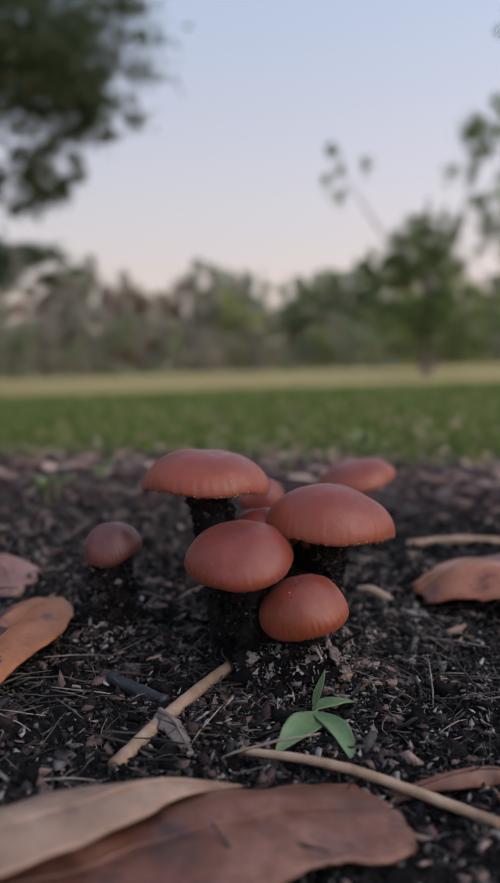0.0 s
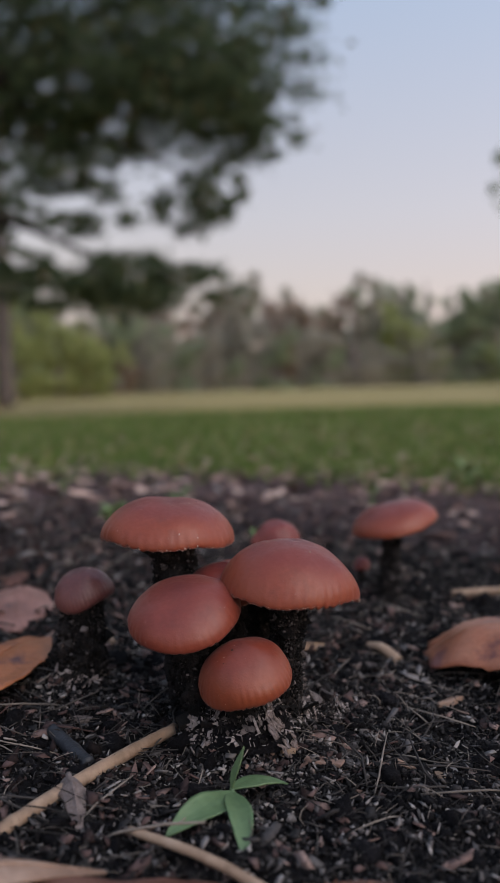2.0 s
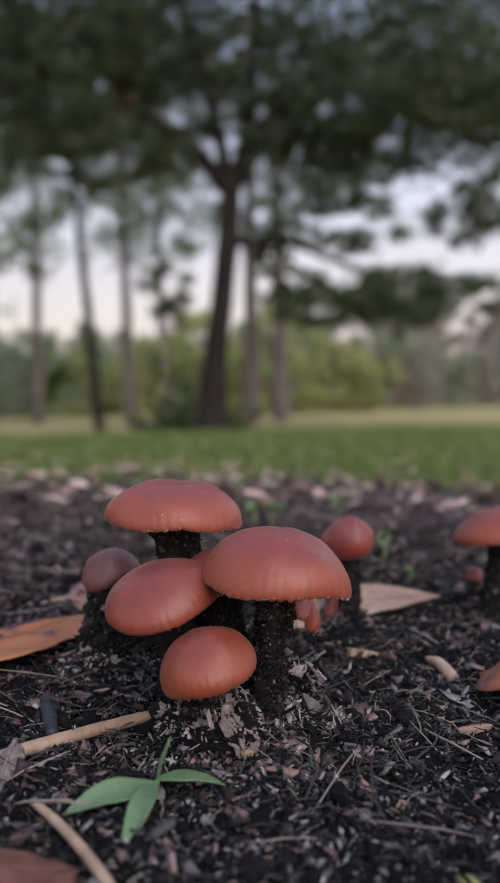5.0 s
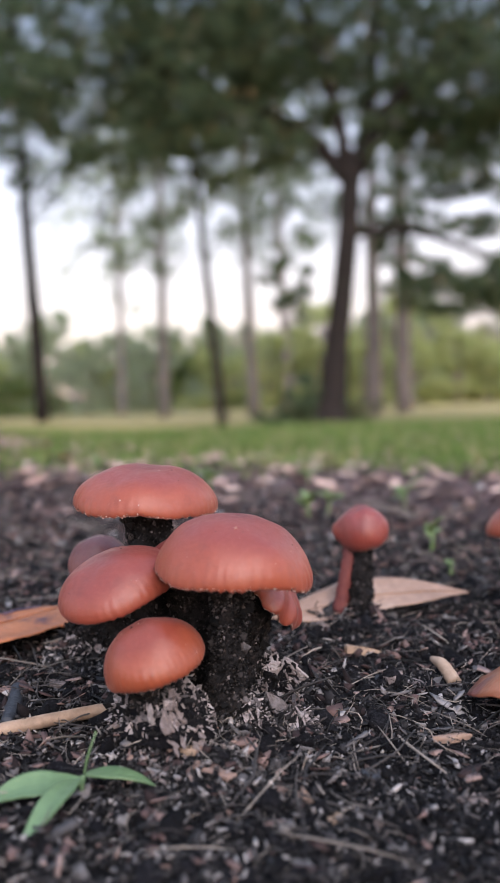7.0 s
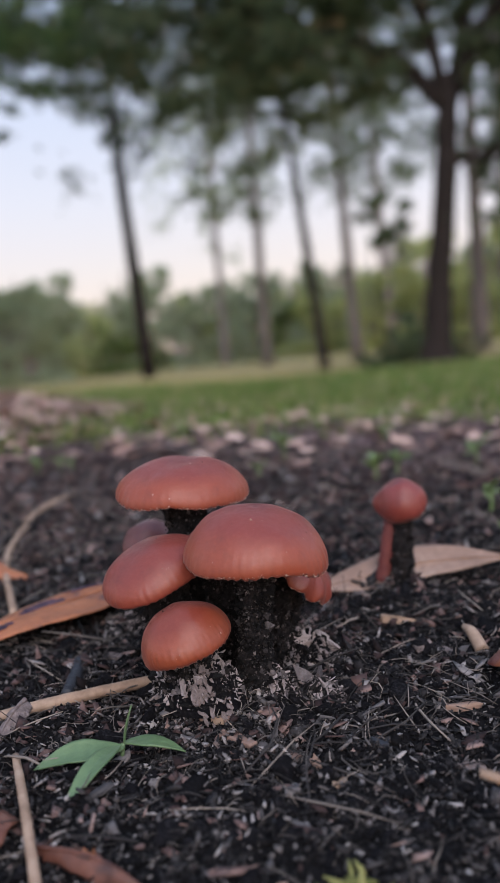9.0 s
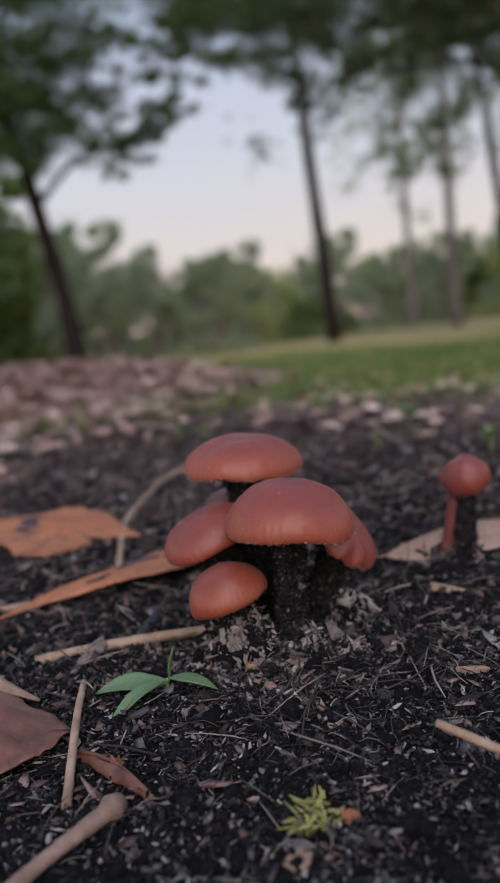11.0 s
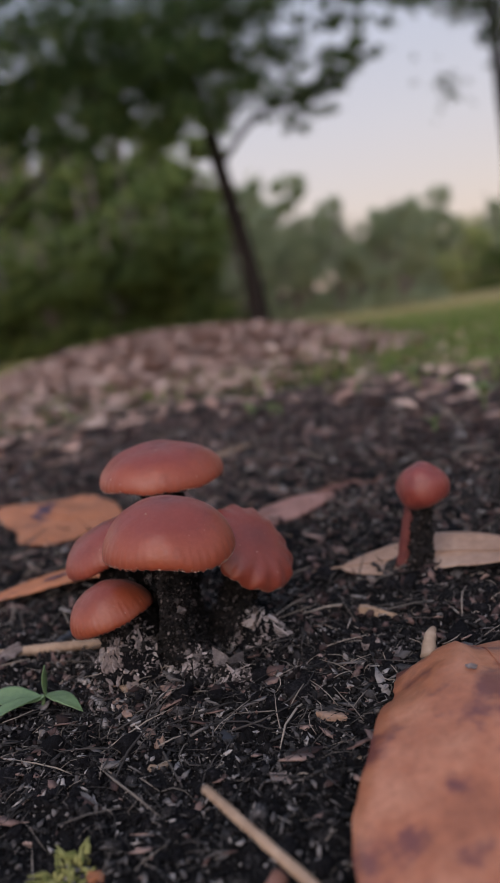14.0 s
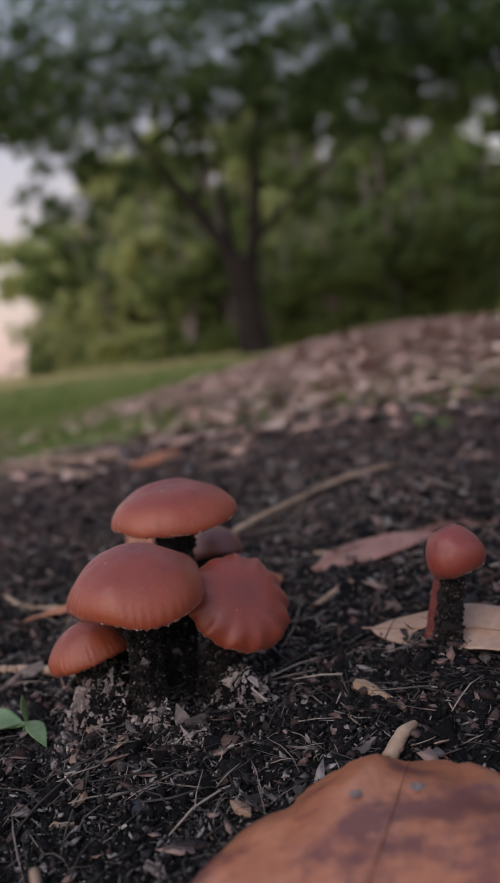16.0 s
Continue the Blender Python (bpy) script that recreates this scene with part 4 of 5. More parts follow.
curled_leaf([(-0.1125, 0.354, 0.0015), (-0.1140, 0.332, 0.003), (-0.1130, 0.308, 0.0015)], (0.002, 0.011, 0.010, 0.002), (0.0, 0.001, 0.0), M_LEAF_BROWN, "narrow reddish-brown leaf beside dark clods", 29, 0.14)
curled_leaf([(-0.0225, 0.1790, 0.0045), (-0.0190, 0.1740, 0.0040), (-0.0143, 0.1660, 0.0008)], (0.004, 0.0055, 0.0045, 0.0015), (0.0015, 0.002, 0.0), M_BARKFLAKE, "small grey leaf scrap draped over a straw", 31, 0.2)
curled_leaf([(-0.350, 0.148, 0.003), (-0.375, 0.160, 0.007), (-0.405, 0.175, 0.003)], (0.006, 0.028, 0.024, 0.004), (0.001, 0.004, 0.001), M_LEAF_ORANGE, "bright orange-brown fallen leaf on dark soil", 33, 0.15)


def stick(points, radii, mat, label, name="twig", category="twig", lifts=None, knots=(), seed=0):
    """A dry stalk or twig resting on the ground; knots are swollen nodes at fractions of its length."""
    n = 26
    pts = []
    for k, p in enumerate(points):
        pts.append(Vector((p[0], p[1], ground_z(p[0], p[1]) + (lifts[k] if lifts else radii[0] * 0.8))))
    origin = pts[0].copy()
    path = smooth_path([p - origin for p in pts], n)
    rad = lerp_list(radii, n)
    for k in range(n + 1):
        for q in knots:
            rad[k] *= 1 + 0.55 * math.exp(-((k / n - q) / 0.03) ** 2)
    v, f = tube(path, rad, 12, 0.14, 420.0, True, seed)
    ob = new(name, mesh_of(name, v, f, mat, True))
    ob.location = origin
    return tagged(ob, label, category, "dry sticks and stalks")


stick([(-0.0080, 0.2112), (-0.019, 0.186), (-0.0298, 0.1600)], (0.0015, 0.0016, 0.0016), M_STRAW, "thick tan straw lying below the mushrooms", "straw_stalk", "straw", (0.0016, 0.0012, 0.001), seed=2)
stick([(-0.0036, 0.1662), (0.018, 0.157), (0.0455, 0.1450)], (0.0009, 0.0010, 0.0011), M_STRAW, "split pale straw crossing a dead leaf", "straw_stalk", "straw", (0.002, 0.0042, 0.0012), seed=4)
stick([(0.072, 0.120), (0.0630, 0.1365), (0.0550, 0.1540)], (0.0015, 0.0015, 0.0020), M_TWIG, "short brown twig with a swollen knot", lifts=(0.003, 0.003, 0.0035), knots=(0.93,), seed=6)
stick([(0.0885, 0.2112), (0.1051, 0.2182), (0.123, 0.2258), (0.136, 0.2312)], (0.0009, 0.0010, 0.0011, 0.0012), M_STRAW, "pale straw piece propped on bare soil", "straw_stalk", "straw", (0.0102 - ground_z(0.0885, 0.2112), 0.0059 - ground_z(0.1051, 0.2182), 0.0012 - ground_z(0.123, 0.2258), 0.0008), seed=8)
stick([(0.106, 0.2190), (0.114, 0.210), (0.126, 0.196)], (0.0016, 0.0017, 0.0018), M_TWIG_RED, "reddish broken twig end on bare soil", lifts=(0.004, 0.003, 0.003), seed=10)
stick([(-0.216, 0.290), (-0.152, 0.240), (-0.087, 0.209)], (0.0008, 0.0014, 0.0013), M_STRAW, "long bent grass straw", "straw_stalk", "straw", (0.0025, 0.0032, 0.0022), seed=12)
stick([(-0.235, 0.325), (-0.222, 0.300), (-0.200, 0.272)], (0.0008, 0.0013, 0.0012), M_STRAW, "curved dry grass stem on soil", "straw_stalk", "straw", (0.003, 0.003, 0.003), seed=13)
stick([(-0.110, 0.135), (-0.085, 0.155), (-0.076, 0.187)], (0.0011, 0.0013, 0.0010), M_STRAW, "thin pale straw under the spotted leaf", "straw_stalk", "straw", seed=14)
stick([(-0.54, -0.036), (-0.47, 0.05), (-0.416, 0.126)], (0.0028, 0.0030, 0.0024), M_STRAW, "dry brown stalk on the leaf mould", "straw_stalk", "straw", seed=16)
stick([(-0.50, -0.02), (-0.42, 0.06), (-0.355, 0.115)], (0.0022, 0.0025, 0.0020), M_STRAW, "dry brown stalk on the leaf mould", "straw_stalk", "straw", seed=17)
stick([(-0.465, 0.247), (-0.41, 0.222), (-0.358, 0.199)], (0.0026, 0.0024, 0.0018), M_STRAW, "flattened tan stalk on dark soil", "straw_stalk", "straw", seed=18)
stick([(-0.34, 0.253), (-0.325, 0.228), (-0.31, 0.200)], (0.0015, 0.0018, 0.0014), M_TWIG, "thin grey twig on dark soil", seed=19)
stick([(-0.101, 0.270), (-0.096, 0.280), (-0.090, 0.291)], (0.0008, 0.0010, 0.0008), M_STRAW, "short pale grass stem on soil", "straw_stalk", "straw", seed=20)
stick([(-0.047, 0.268), (-0.055, 0.277), (-0.063, 0.286)], (0.0012, 0.0014, 0.0009), M_STRAW, "splintered tan stalk among clods", "straw_stalk", "straw", seed=21)
stick([(0.066, 0.357), (0.092, 0.364), (0.125, 0.372)], (0.0016, 0.0018, 0.0016), M_STRAW, "pale stalk lying behind the curled leaf", "straw_stalk", "straw", seed=22)
stick([(0.0361, 0.2887), (0.041, 0.285), (0.0465, 0.2808)], (0.0009, 0.0017, 0.0019), M_STRAW, "short broken tan stalk at the edge of a leaf", "straw_stalk", "straw", lifts=(0.003, 0.002, 0.001), seed=24)
stick([(-0.0225, 0.1905), (-0.030, 0.1975), (-0.0385, 0.2045)], (0.0016, 0.0020, 0.0017), M_CHARCOAL, "blue-black charred twig on soil", "charred_twig", "twig", seed=26)
stick([(-0.0482, 0.2345), (-0.0483, 0.2315), (-0.0484, 0.2275)], (0.0006, 0.0010, 0.0007), M_BARKFLAKE, "grey wood splinter against a sooty stem", "wood_splinter", "splinter", lifts=(0.0115, 0.006, 0.001), seed=27)


# ---- seedling and moss ----
def seedling():
    bx, by = 0.0132, 0.1832
    bz = ground_z(bx, by)
    ob = thing("seedling", (bx, by, bz), "small green seedling with four narrow leaves on soil", "seedling")
    v, f = tube(smooth_path([(0, 0, -0.002), (0.0002, 0.0004, 0.002), (0.0003, 0.0008, 0.0042)], 8), lerp_list((0.0006, 0.0005), 8), 8)
    part("stem", mesh_of("stem", v, f, M_GREEN, True), ob)
    for tx, ty, tz, w, bow, seed, roll in ((0.0038, 0.1655, 0.0022, 0.0072, 0.10, 1, -14), (0.0192, 0.1625, 0.0005, 0.0052, 0.10, 2, 0), (0.0235, 0.1930, 0.002, 0.0052, 0.10, 3, 0), (0.0152, 0.1852, 0.0135, 0.0020, 0.02, 4, 0)):
        d = Vector((tx - bx, ty - by, tz - 0.0042 + (0 if seed != 4 else 0)))
        leaf = part("leaf", leaf_mesh("leaf", d.length, w, M_GREEN, 0.10, bow, 0.0, seed, wavy=0.15), ob)
        x = d.normalized()
        y = Vector((0, 0, 1)).cross(x).normalized()
        leaf.matrix_basis = Matrix.Translation((0.0003, 0.0008, 0.0040)) @ Matrix((x, y, x.cross(y))).transposed().to_4x4() @ pose(0, 0, 0, roll)
    return ob


seedling()


def moss_tuft(x, y, spread, count, seed):
    r2 = random.Random(seed)
    pieces = []
    for _ in range(count):
        a, q = r2.uniform(0, 6.28), spread * r2.random() ** 0.6
        px, py = q * math.cos(a), q * math.sin(a)
        hgt = r2.uniform(0.0010, 0.0034)
        lx, ly = r2.gauss(0, 0.0028), r2.gauss(0, 0.0028)
        pieces.append(tube([(px, py, -0.001), (px + lx * 0.4, py + ly * 0.4, hgt * 0.6), (px + lx, py + ly, hgt)], (0.0005, 0.0006, 0.0002), 5))
    v, f = joined(*pieces)
    ob = new("moss_tuft", mesh_of("moss_tuft", v, f, M_MOSS, True))
    ob.location = (x, y, ground_z(x, y))
    return tagged(ob, "yellow-green tuft of moss on black soil", "moss", "moss tufts")


moss_tuft(0.0825, 0.1835, 0.0036, 24, 1)
moss_tuft(0.0790, 0.1865, 0.002, 12, 2)


def sprout(x, y, height, leaves, seed):
    r2 = random.Random(seed)
    ob = thing("weed_sprout", (x, y, ground_z(x, y)), "small bright green weed sprouting from dark soil", "sprout", "weed sprouts")
    v, f = tube(smooth_path([(0, 0, -0.002), (0.001, 0, height * 0.5), (0.0, 0.002, height)], 6), lerp_list((0.0008, 0.0005), 6), 6)
    part("stem", mesh_of("stem", v, f, M_SPROUT, True), ob)
    for k in range(leaves):
        a = k * 2.4 + r2.uniform(-0.4, 0.4)
        ln = height * r2.uniform(0.6, 1.1)
        leaf = part("leaf", leaf_mesh("leaf", ln, ln * 0.42, M_SPROUT, 0.2, 0.12, 0.0, seed + k, wavy=0.2), ob)
        leaf.matrix_basis = pose(0, 0, height * r2.uniform(0.5, 0.95), 0, -r2.uniform(10, 45), math.degrees(a))
    return ob


for k, (x, y, hgt, n) in enumerate(((-0.118, 0.445, 0.022, 6), (-0.026, 0.410, 0.018, 4), (-0.002, 0.378, 0.008, 4), (-0.211, 0.467, 0.024, 6), (-0.322, 0.365, 0.016, 5), (-0.181, 0.415, 0.016, 3), (-0.329, 0.352, 0.014, 5), (-0.313, 0.368, 0.012, 4), (-0.116, 0.462, 0.020, 5), (-0.10, 0.52, 0.022, 5), (-0.20, 0.56, 0.020, 4), (0.02, 0.58, 0.02, 4), (0.09, 0.70, 0.03, 5), (-0.36, 0.50, 0.02, 5))):
    sprout(x, y, 0.6 * hgt, n, 100 + 7 * k)


# ---- larger chips, flakes and clods ----
def chip_thing(x, y, length, width, thick, turn, mat, label, name="wood_chip", seed=0, tilt=8.0, lift=0.3):
    r2 = np.random.default_rng(seed)
    k = 8
    a = np.arange(k) / k * 6.283 + r2.normal(0, 0.16, k)
    r = r2.uniform(0.5, 1.15, k)
    top = np.stack((np.cos(a) * r * length / 2, np.sin(a) * r * width / 2, thick / 2 + r2.normal(0, thick * 0.18, k)), 1)
    mid = top * (1.05, 1.05, 0.2)
    low = top * (0.95, 0.95, 0) + np.stack((0 * a, 0 * a, -thick / 2 + r2.normal(0, thick * 0.1, k)), 1)
    v = np.concatenate((top, mid, low))
    f = [tuple(range(k)), tuple(range(3 * k - 1, 2 * k - 1, -1))]
    for s in (0, k):
        f += [(s + j, s + k + j, s + k + (j + 1) % k, s + (j + 1) % k) for j in range(k)]
    ob = new(name, mesh_of(name, v.tolist(), f, mat))
    ob.matrix_world = pose(x, y, ground_z(x, y) + thick * lift, r2.normal(0, tilt), r2.normal(0, tilt), turn)
    return tagged(ob, label, name.replace("_", " ").split()[-1], "loose pieces on the soil")


chip_thing(0.0181, 0.2803, 0.0145, 0.0042, 0.0022, 52, M_STRAW, "pale pointed wood chip on black soil", seed=1)
chip_thing(0.0223, 0.2050, 0.0050, 0.0028, 0.0016, 20, M_STRAW, "pale wood chip at the foot of the mushrooms", seed=2)
chip_thing(0.0310, 0.2030, 0.0110, 0.0030, 0.0012, 10, M_TWIG, "brown leaf-thin wood sliver", "wood_sliver", seed=3)
chip_thing(0.085, 0.1765, 0.0085, 0.0060, 0.0015, 70, M_BARKFLAKE, "pale grey bark flake on soil", "bark_flake", seed=4)
chip_thing(0.0382, 0.1588, 0.0034, 0.0030, 0.0028, 30, M_LEAF_ORANGE, "small round orange crumb on soil", "bark_crumb", seed=6)
chip_thing(0.0911, 0.1735, 0.0075, 0.0052, 0.0016, 40, M_LEAF_PALE, "pale cream husk fragment on soil", "seed_husk", seed=19)
chip_thing(0.087, 0.189, 0.0040, 0.0032, 0.0018, 0, M_LEAF_ORANGE, "orange-brown bark crumb on soil", "bark_crumb", seed=5)
chip_thing(0.061, 0.247, 0.0100, 0.0040, 0.0015, 30, M_LEAF_PALE, "pale dry husk on soil", "seed_husk", seed=7)
chip_thing(0.055, 0.2235, 0.0068, 0.0048, 0.0014, 40, M_CHARCOAL, "blue-black charcoal flake on soil", "charcoal_flake", seed=8)
chip_thing(0.050, 0.208, 0.0065, 0.0022, 0.0012, 150, M_LEAF_PALE, "pale wood splinter on black soil", "wood_splinter", seed=9)
chip_thing(0.0435, 0.2065, 0.0062, 0.0026, 0.0014, 20, M_TWIG, "reddish-brown bark splinter on soil", "wood_splinter", seed=10)
chip_thing(0.038, 0.277, 0.0090, 0.0030, 0.0014, 160, M_BARKFLAKE, "grey wood splinter on black soil", "wood_splinter", seed=11)
chip_thing(0.034, 0.270, 0.0060, 0.0035, 0.0016, 60, M_BARKFLAKE, "grey bark flake on black soil", "bark_flake", seed=12)
chip_thing(-0.001, 0.288, 0.0050, 0.0034, 0.0024, 10, M_BARKFLAKE, "small pale pebble-like crumb", "soil_crumb", seed=13)
chip_thing(0.008, 0.256, 0.0060, 0.0040, 0.0018, 80, M_BARKFLAKE, "pale bark flake behind the cluster", "bark_flake", seed=14)
chip_thing(0.058, 0.207, 0.0065, 0.0024, 0.0012, 100, M_STRAW, "tan wood splinter on black soil", "wood_splinter", seed=16)
chip_thing(0.075, 0.2305, 0.0070, 0.0036, 0.0016, 45, M_BARKFLAKE, "grey bark flake on black soil", "bark_flake", seed=17)
chip_thing(-0.034, 0.215, 0.0085, 0.0028, 0.0014, 25, M_BARKFLAKE, "pale grey wood splinter on black soil", "wood_splinter", seed=18)
MATS = (M_BARKFLAKE, M_TWIG, M_CHARCOAL, M_STRAW, M_LEAF_BROWN)
KINDS = (("bark_flake", "grey bark flake on black soil"), ("wood_splinter", "brown wood splinter on black soil"), ("charcoal_flake", "blue-black charcoal flake on soil"), ("wood_chip", "tan wood chip on black soil"), ("leaf_scrap", "brown leaf scrap on black soil"))
crs = random.Random(5)
for k in range(80):
    r, a = 0.02 + 0.15 * crs.random() ** 0.7, crs.uniform(0, 6.283)
    x, y = 0.035 + r * math.cos(a), 0.225 + r * math.sin(a)
    q = crs.choices(range(5), (6, 2, 4, 2, 1))[0]
    if math.hypot(x - 0.012, y - 0.218) < 0.017:
        continue
    ln = 0.0012 + 0.0026 * crs.random() ** 1.8
    chip_thing(x, y, ln, ln * crs.uniform(0.2, 0.55), crs.uniform(0.0005, 0.0011), crs.uniform(0, 360), MATS[q], KINDS[q][1], KINDS[q][0], 200 + k, 14)

# the rotten crust round the foot of the cluster
def rotten_lump(x, y, rx, ry, height, turn, seed):
    """A crumbling heap of decayed wood, ridged and pitted."""
    rings, seg = 26, 64
    verts, faces = [], []
    for k in range(rings + 1):
        q = k / rings
        for j in range(seg):
            a = 2 * math.pi * j / seg
            v = Vector((rx * q * math.cos(a), ry * q * math.sin(a), 0))
            ridge = abs(noise.noise(v * 210 + Vector((seed, 0, 0)))) * 0.55 + 0.35 * noise.noise(v * 420 + Vector((0, seed, 0)))
            z = height * ((1 - q * q) ** 0.7) * (0.75 + ridge) + (0.0012 * noise.noise(v * 700) + 0.0007 * noise.noise(v * 1500)) * (1 - q ** 3)
            s = 1 + 0.16 * noise.noise(v * 160 + Vector((0, 0, seed)))
            verts.append((v.x * s, v.y * s, z - 0.0015))
    for k in range(rings):
        for j in range(seg):
            p = (j + 1) % seg
            faces.append((k * seg + j, (k + 1) * seg + j, (k + 1) * seg + p, k * seg + p))
    rf = np.random.default_rng(900 + seed)
    top, flakes, flake_faces = verts, [], []
    for _ in range(int(800 * max(1.0, rx * ry / 0.00006))):
        k = int(rings * rf.random() ** 0.7)
        p = top[min(k, rings - 1) * seg + int(rf.integers(seg))]
        sv, sf = CHIPS[int(rf.integers(len(CHIPS)))]
        e = np.array(Euler((rf.normal(0, 0.75), rf.normal(0, 0.75), rf.uniform(0, 6.28))).to_matrix())
        s = float(rf.lognormal(math.log(0.00050), 0.55))
        base = len(flakes)
        flakes.extend((sv * (s * rf.uniform(1.0, 2.2), s, s * 0.22) @ e.T + np.array((p[0], p[1], p[2] + 0.0002))).tolist())
        flake_faces.extend([tuple(i + base for i in q) for q in sf])
    ob = new("rotten_wood")
    ob.empty_display_size = 0.005
    part("core", mesh_of("core", verts, faces, M_CLOD), ob, "black crumbly core")
    part("flake_crust", mesh_of("flake_crust", flakes, flake_faces, M_ROT), ob, "grey-pink flakes of decayed wood")
    ob.matrix_world = pose(x, y, float(broad(x, y)), 0, 0, turn)
    return tagged(ob, "crumbling grey-pink rotten wood at the foot of the mushrooms", "rotten wood", "rotten wood pieces")


M_ROT = plain_rough("rotten_wood", ((0.30, (0.005, 0.0042, 0.0042)), (0.42, (0.026, 0.022, 0.022)), (0.52, (0.145, 0.124, 0.122)), (0.70, (0.42, 0.365, 0.355))), 480, 0.95, 1500, 1.0, 0.0014, 0.75)
rotten_lump(0.0130, 0.2085, 0.0112, 0.0095, 0.0135, 15, 1)
rotten_lump(0.0112, 0.2440, 0.0120, 0.0085, 0.0112, 40, 2)
rotten_lump(0.0290, 0.2330, 0.0080, 0.0065, 0.0045, 10, 6)
rotten_lump(0.0222, 0.2240, 0.0058, 0.0050, 0.0062, 80, 5)
rotten_lump(0.0020, 0.2090, 0.0085, 0.0070, 0.0075, -20, 3)
rotten_lump(-0.0440, 0.2310, 0.0070, 0.0060, 0.0045, 0, 4)


def bark_plate(x, y, z, length, width, lean, turn, seed):
    """A thin plate of rotten bark leaning on the crust."""
    ob = chip_thing(x, y, length, width, 0.0005, 0, M_BARKFLAKE, "pale pinkish-grey plate of rotten bark at the foot of the mushrooms", "bark_plate", seed)
    ob.matrix_world = pose(x, y, z) @ pose(0, 0, 0, 0, 0, turn) @ pose(0, 0, 0, 0, lean, 0)
    return ob


for k in range(34):
    u, w = crs.random(), crs.uniform(-1, 1)
    x, y = 0.0175 + 0.0068 * u, 0.2045 + 0.0042 * w
    bark_plate(x, y, ground_z(x, y) + 0.0105 * (1 - u) + 0.0010, crs.uniform(0.0014, 0.0036), crs.uniform(0.0009, 0.0020), crs.uniform(30, 75), crs.uniform(-50, 40), 700 + k)
for k in range(14):
    a, q = crs.uniform(-2.2, 0.9), crs.uniform(0.004, 0.0085)
    x, y = 0.0125 + q * math.cos(a), 0.2450 + q * math.sin(a)
    bark_plate(x, y, ground_z(x, y) + 0.0085 * (1 - (q / 0.0095) ** 2) + 0.0008, crs.uniform(0.0016, 0.0036), crs.uniform(0.0010, 0.0022), crs.uniform(15, 55), math.degrees(a) + crs.uniform(-25, 25), 740 + k)
for k in range(40):
    a = crs.uniform(-2.4, 1.2)
    q = crs.uniform(0.009, 0.0185)
    x, y = 0.0165 + q * math.cos(a) * 1.1, 0.2125 + q * math.sin(a)
    ln = crs.uniform(0.0012, 0.0032)
    chip_thing(x, y, ln, ln * crs.uniform(0.35, 0.8), crs.uniform(0.0005, 0.0009), crs.uniform(0, 360), crs.choice((M_BARKFLAKE, M_BARKFLAKE, M_TWIG)), "flaking pale rotten wood at the foot of the mushrooms", "bark_flake", 500 + k, 38, 1.6)


# ---- leaf litter and grass ----
def litter_shapes(n):
    out = []
    for s in range(n):
        r2 = np.random.default_rng(40 + s)
        u = np.linspace(-1, 1, 6)
        w = np.cos(u * 1.45) * 0.42 * r2.uniform(0.8, 1.2) + 0.03
        cu = r2.uniform(-0.15, 0.2)
        bow = r2.uniform(-0.08, 0.14)
        v = []
        for k in range(6):
            z = bow * (1 - u[k] ** 2)
            v += [(u[k], -w[k] * r2.uniform(0.85, 1.15), z + cu * w[k]), (u[k], 0, z), (u[k], w[k] * r2.uniform(0.85, 1.15), z + cu * w[k])]
        f = []
        for k in range(5):
            f += [(3 * k, 3 * k + 3, 3 * k + 4, 3 * k + 1), (3 * k + 1, 3 * k + 4, 3 * k + 5, 3 * k + 2)]
        out.append((np.array(v), f))
    return out


LITTER = litter_shapes(12)


def heap_share(x, y, sx, sy):
    return np.exp(-((x + 1.35) ** 2) / (2 * sx ** 2) - (y - 0.38) ** 2 / (2 * sy ** 2))


def wobble(x, y, k, seed):
    return np.array([noise.noise(Vector((a * k, b * k, seed))) for a, b in zip(x, y)])


def litter(n):
    a = np.radians(rng.uniform(-128, 60, n))
    r = 0.34 + 1.9 * rng.random(n) ** 0.9
    x, y = r * np.sin(a), 0.22 + r * np.cos(a)
    on = heap_share(x, y, 0.52, 0.29) * (1 + 0.45 * wobble(x, y, 4.5, 8))
    ring = np.exp(-((r - 0.50 - 0.1 * wobble(x, y, 3, 2)) / 0.12) ** 2)
    keep = rng.random(n) < np.maximum(np.maximum((on - 0.2) * 2.0, ring * 0.07), np.where(r < 1.5, 0.045, 0.006))
    x, y, on = x[keep], y[keep], on[keep]
    m = len(x)
    s = 0.005 + 0.012 * rng.random(m) ** 1.6 * (0.55 + 0.65 * np.clip(on * 2, 0, 1))
    places = np.stack((x, y, ground_at(x, y) + 0.004 + 0.012 * rng.random(m) * on), 1)
    return rng.integers(0, len(LITTER), m), turns(m, s, 1.0, 0.13), places


scatter_mesh("leaf_litter", LITTER, (litter(125000),), M_LITTER, "fallen brown and pinkish leaves heaped beyond the soil", "leaf litter", True)


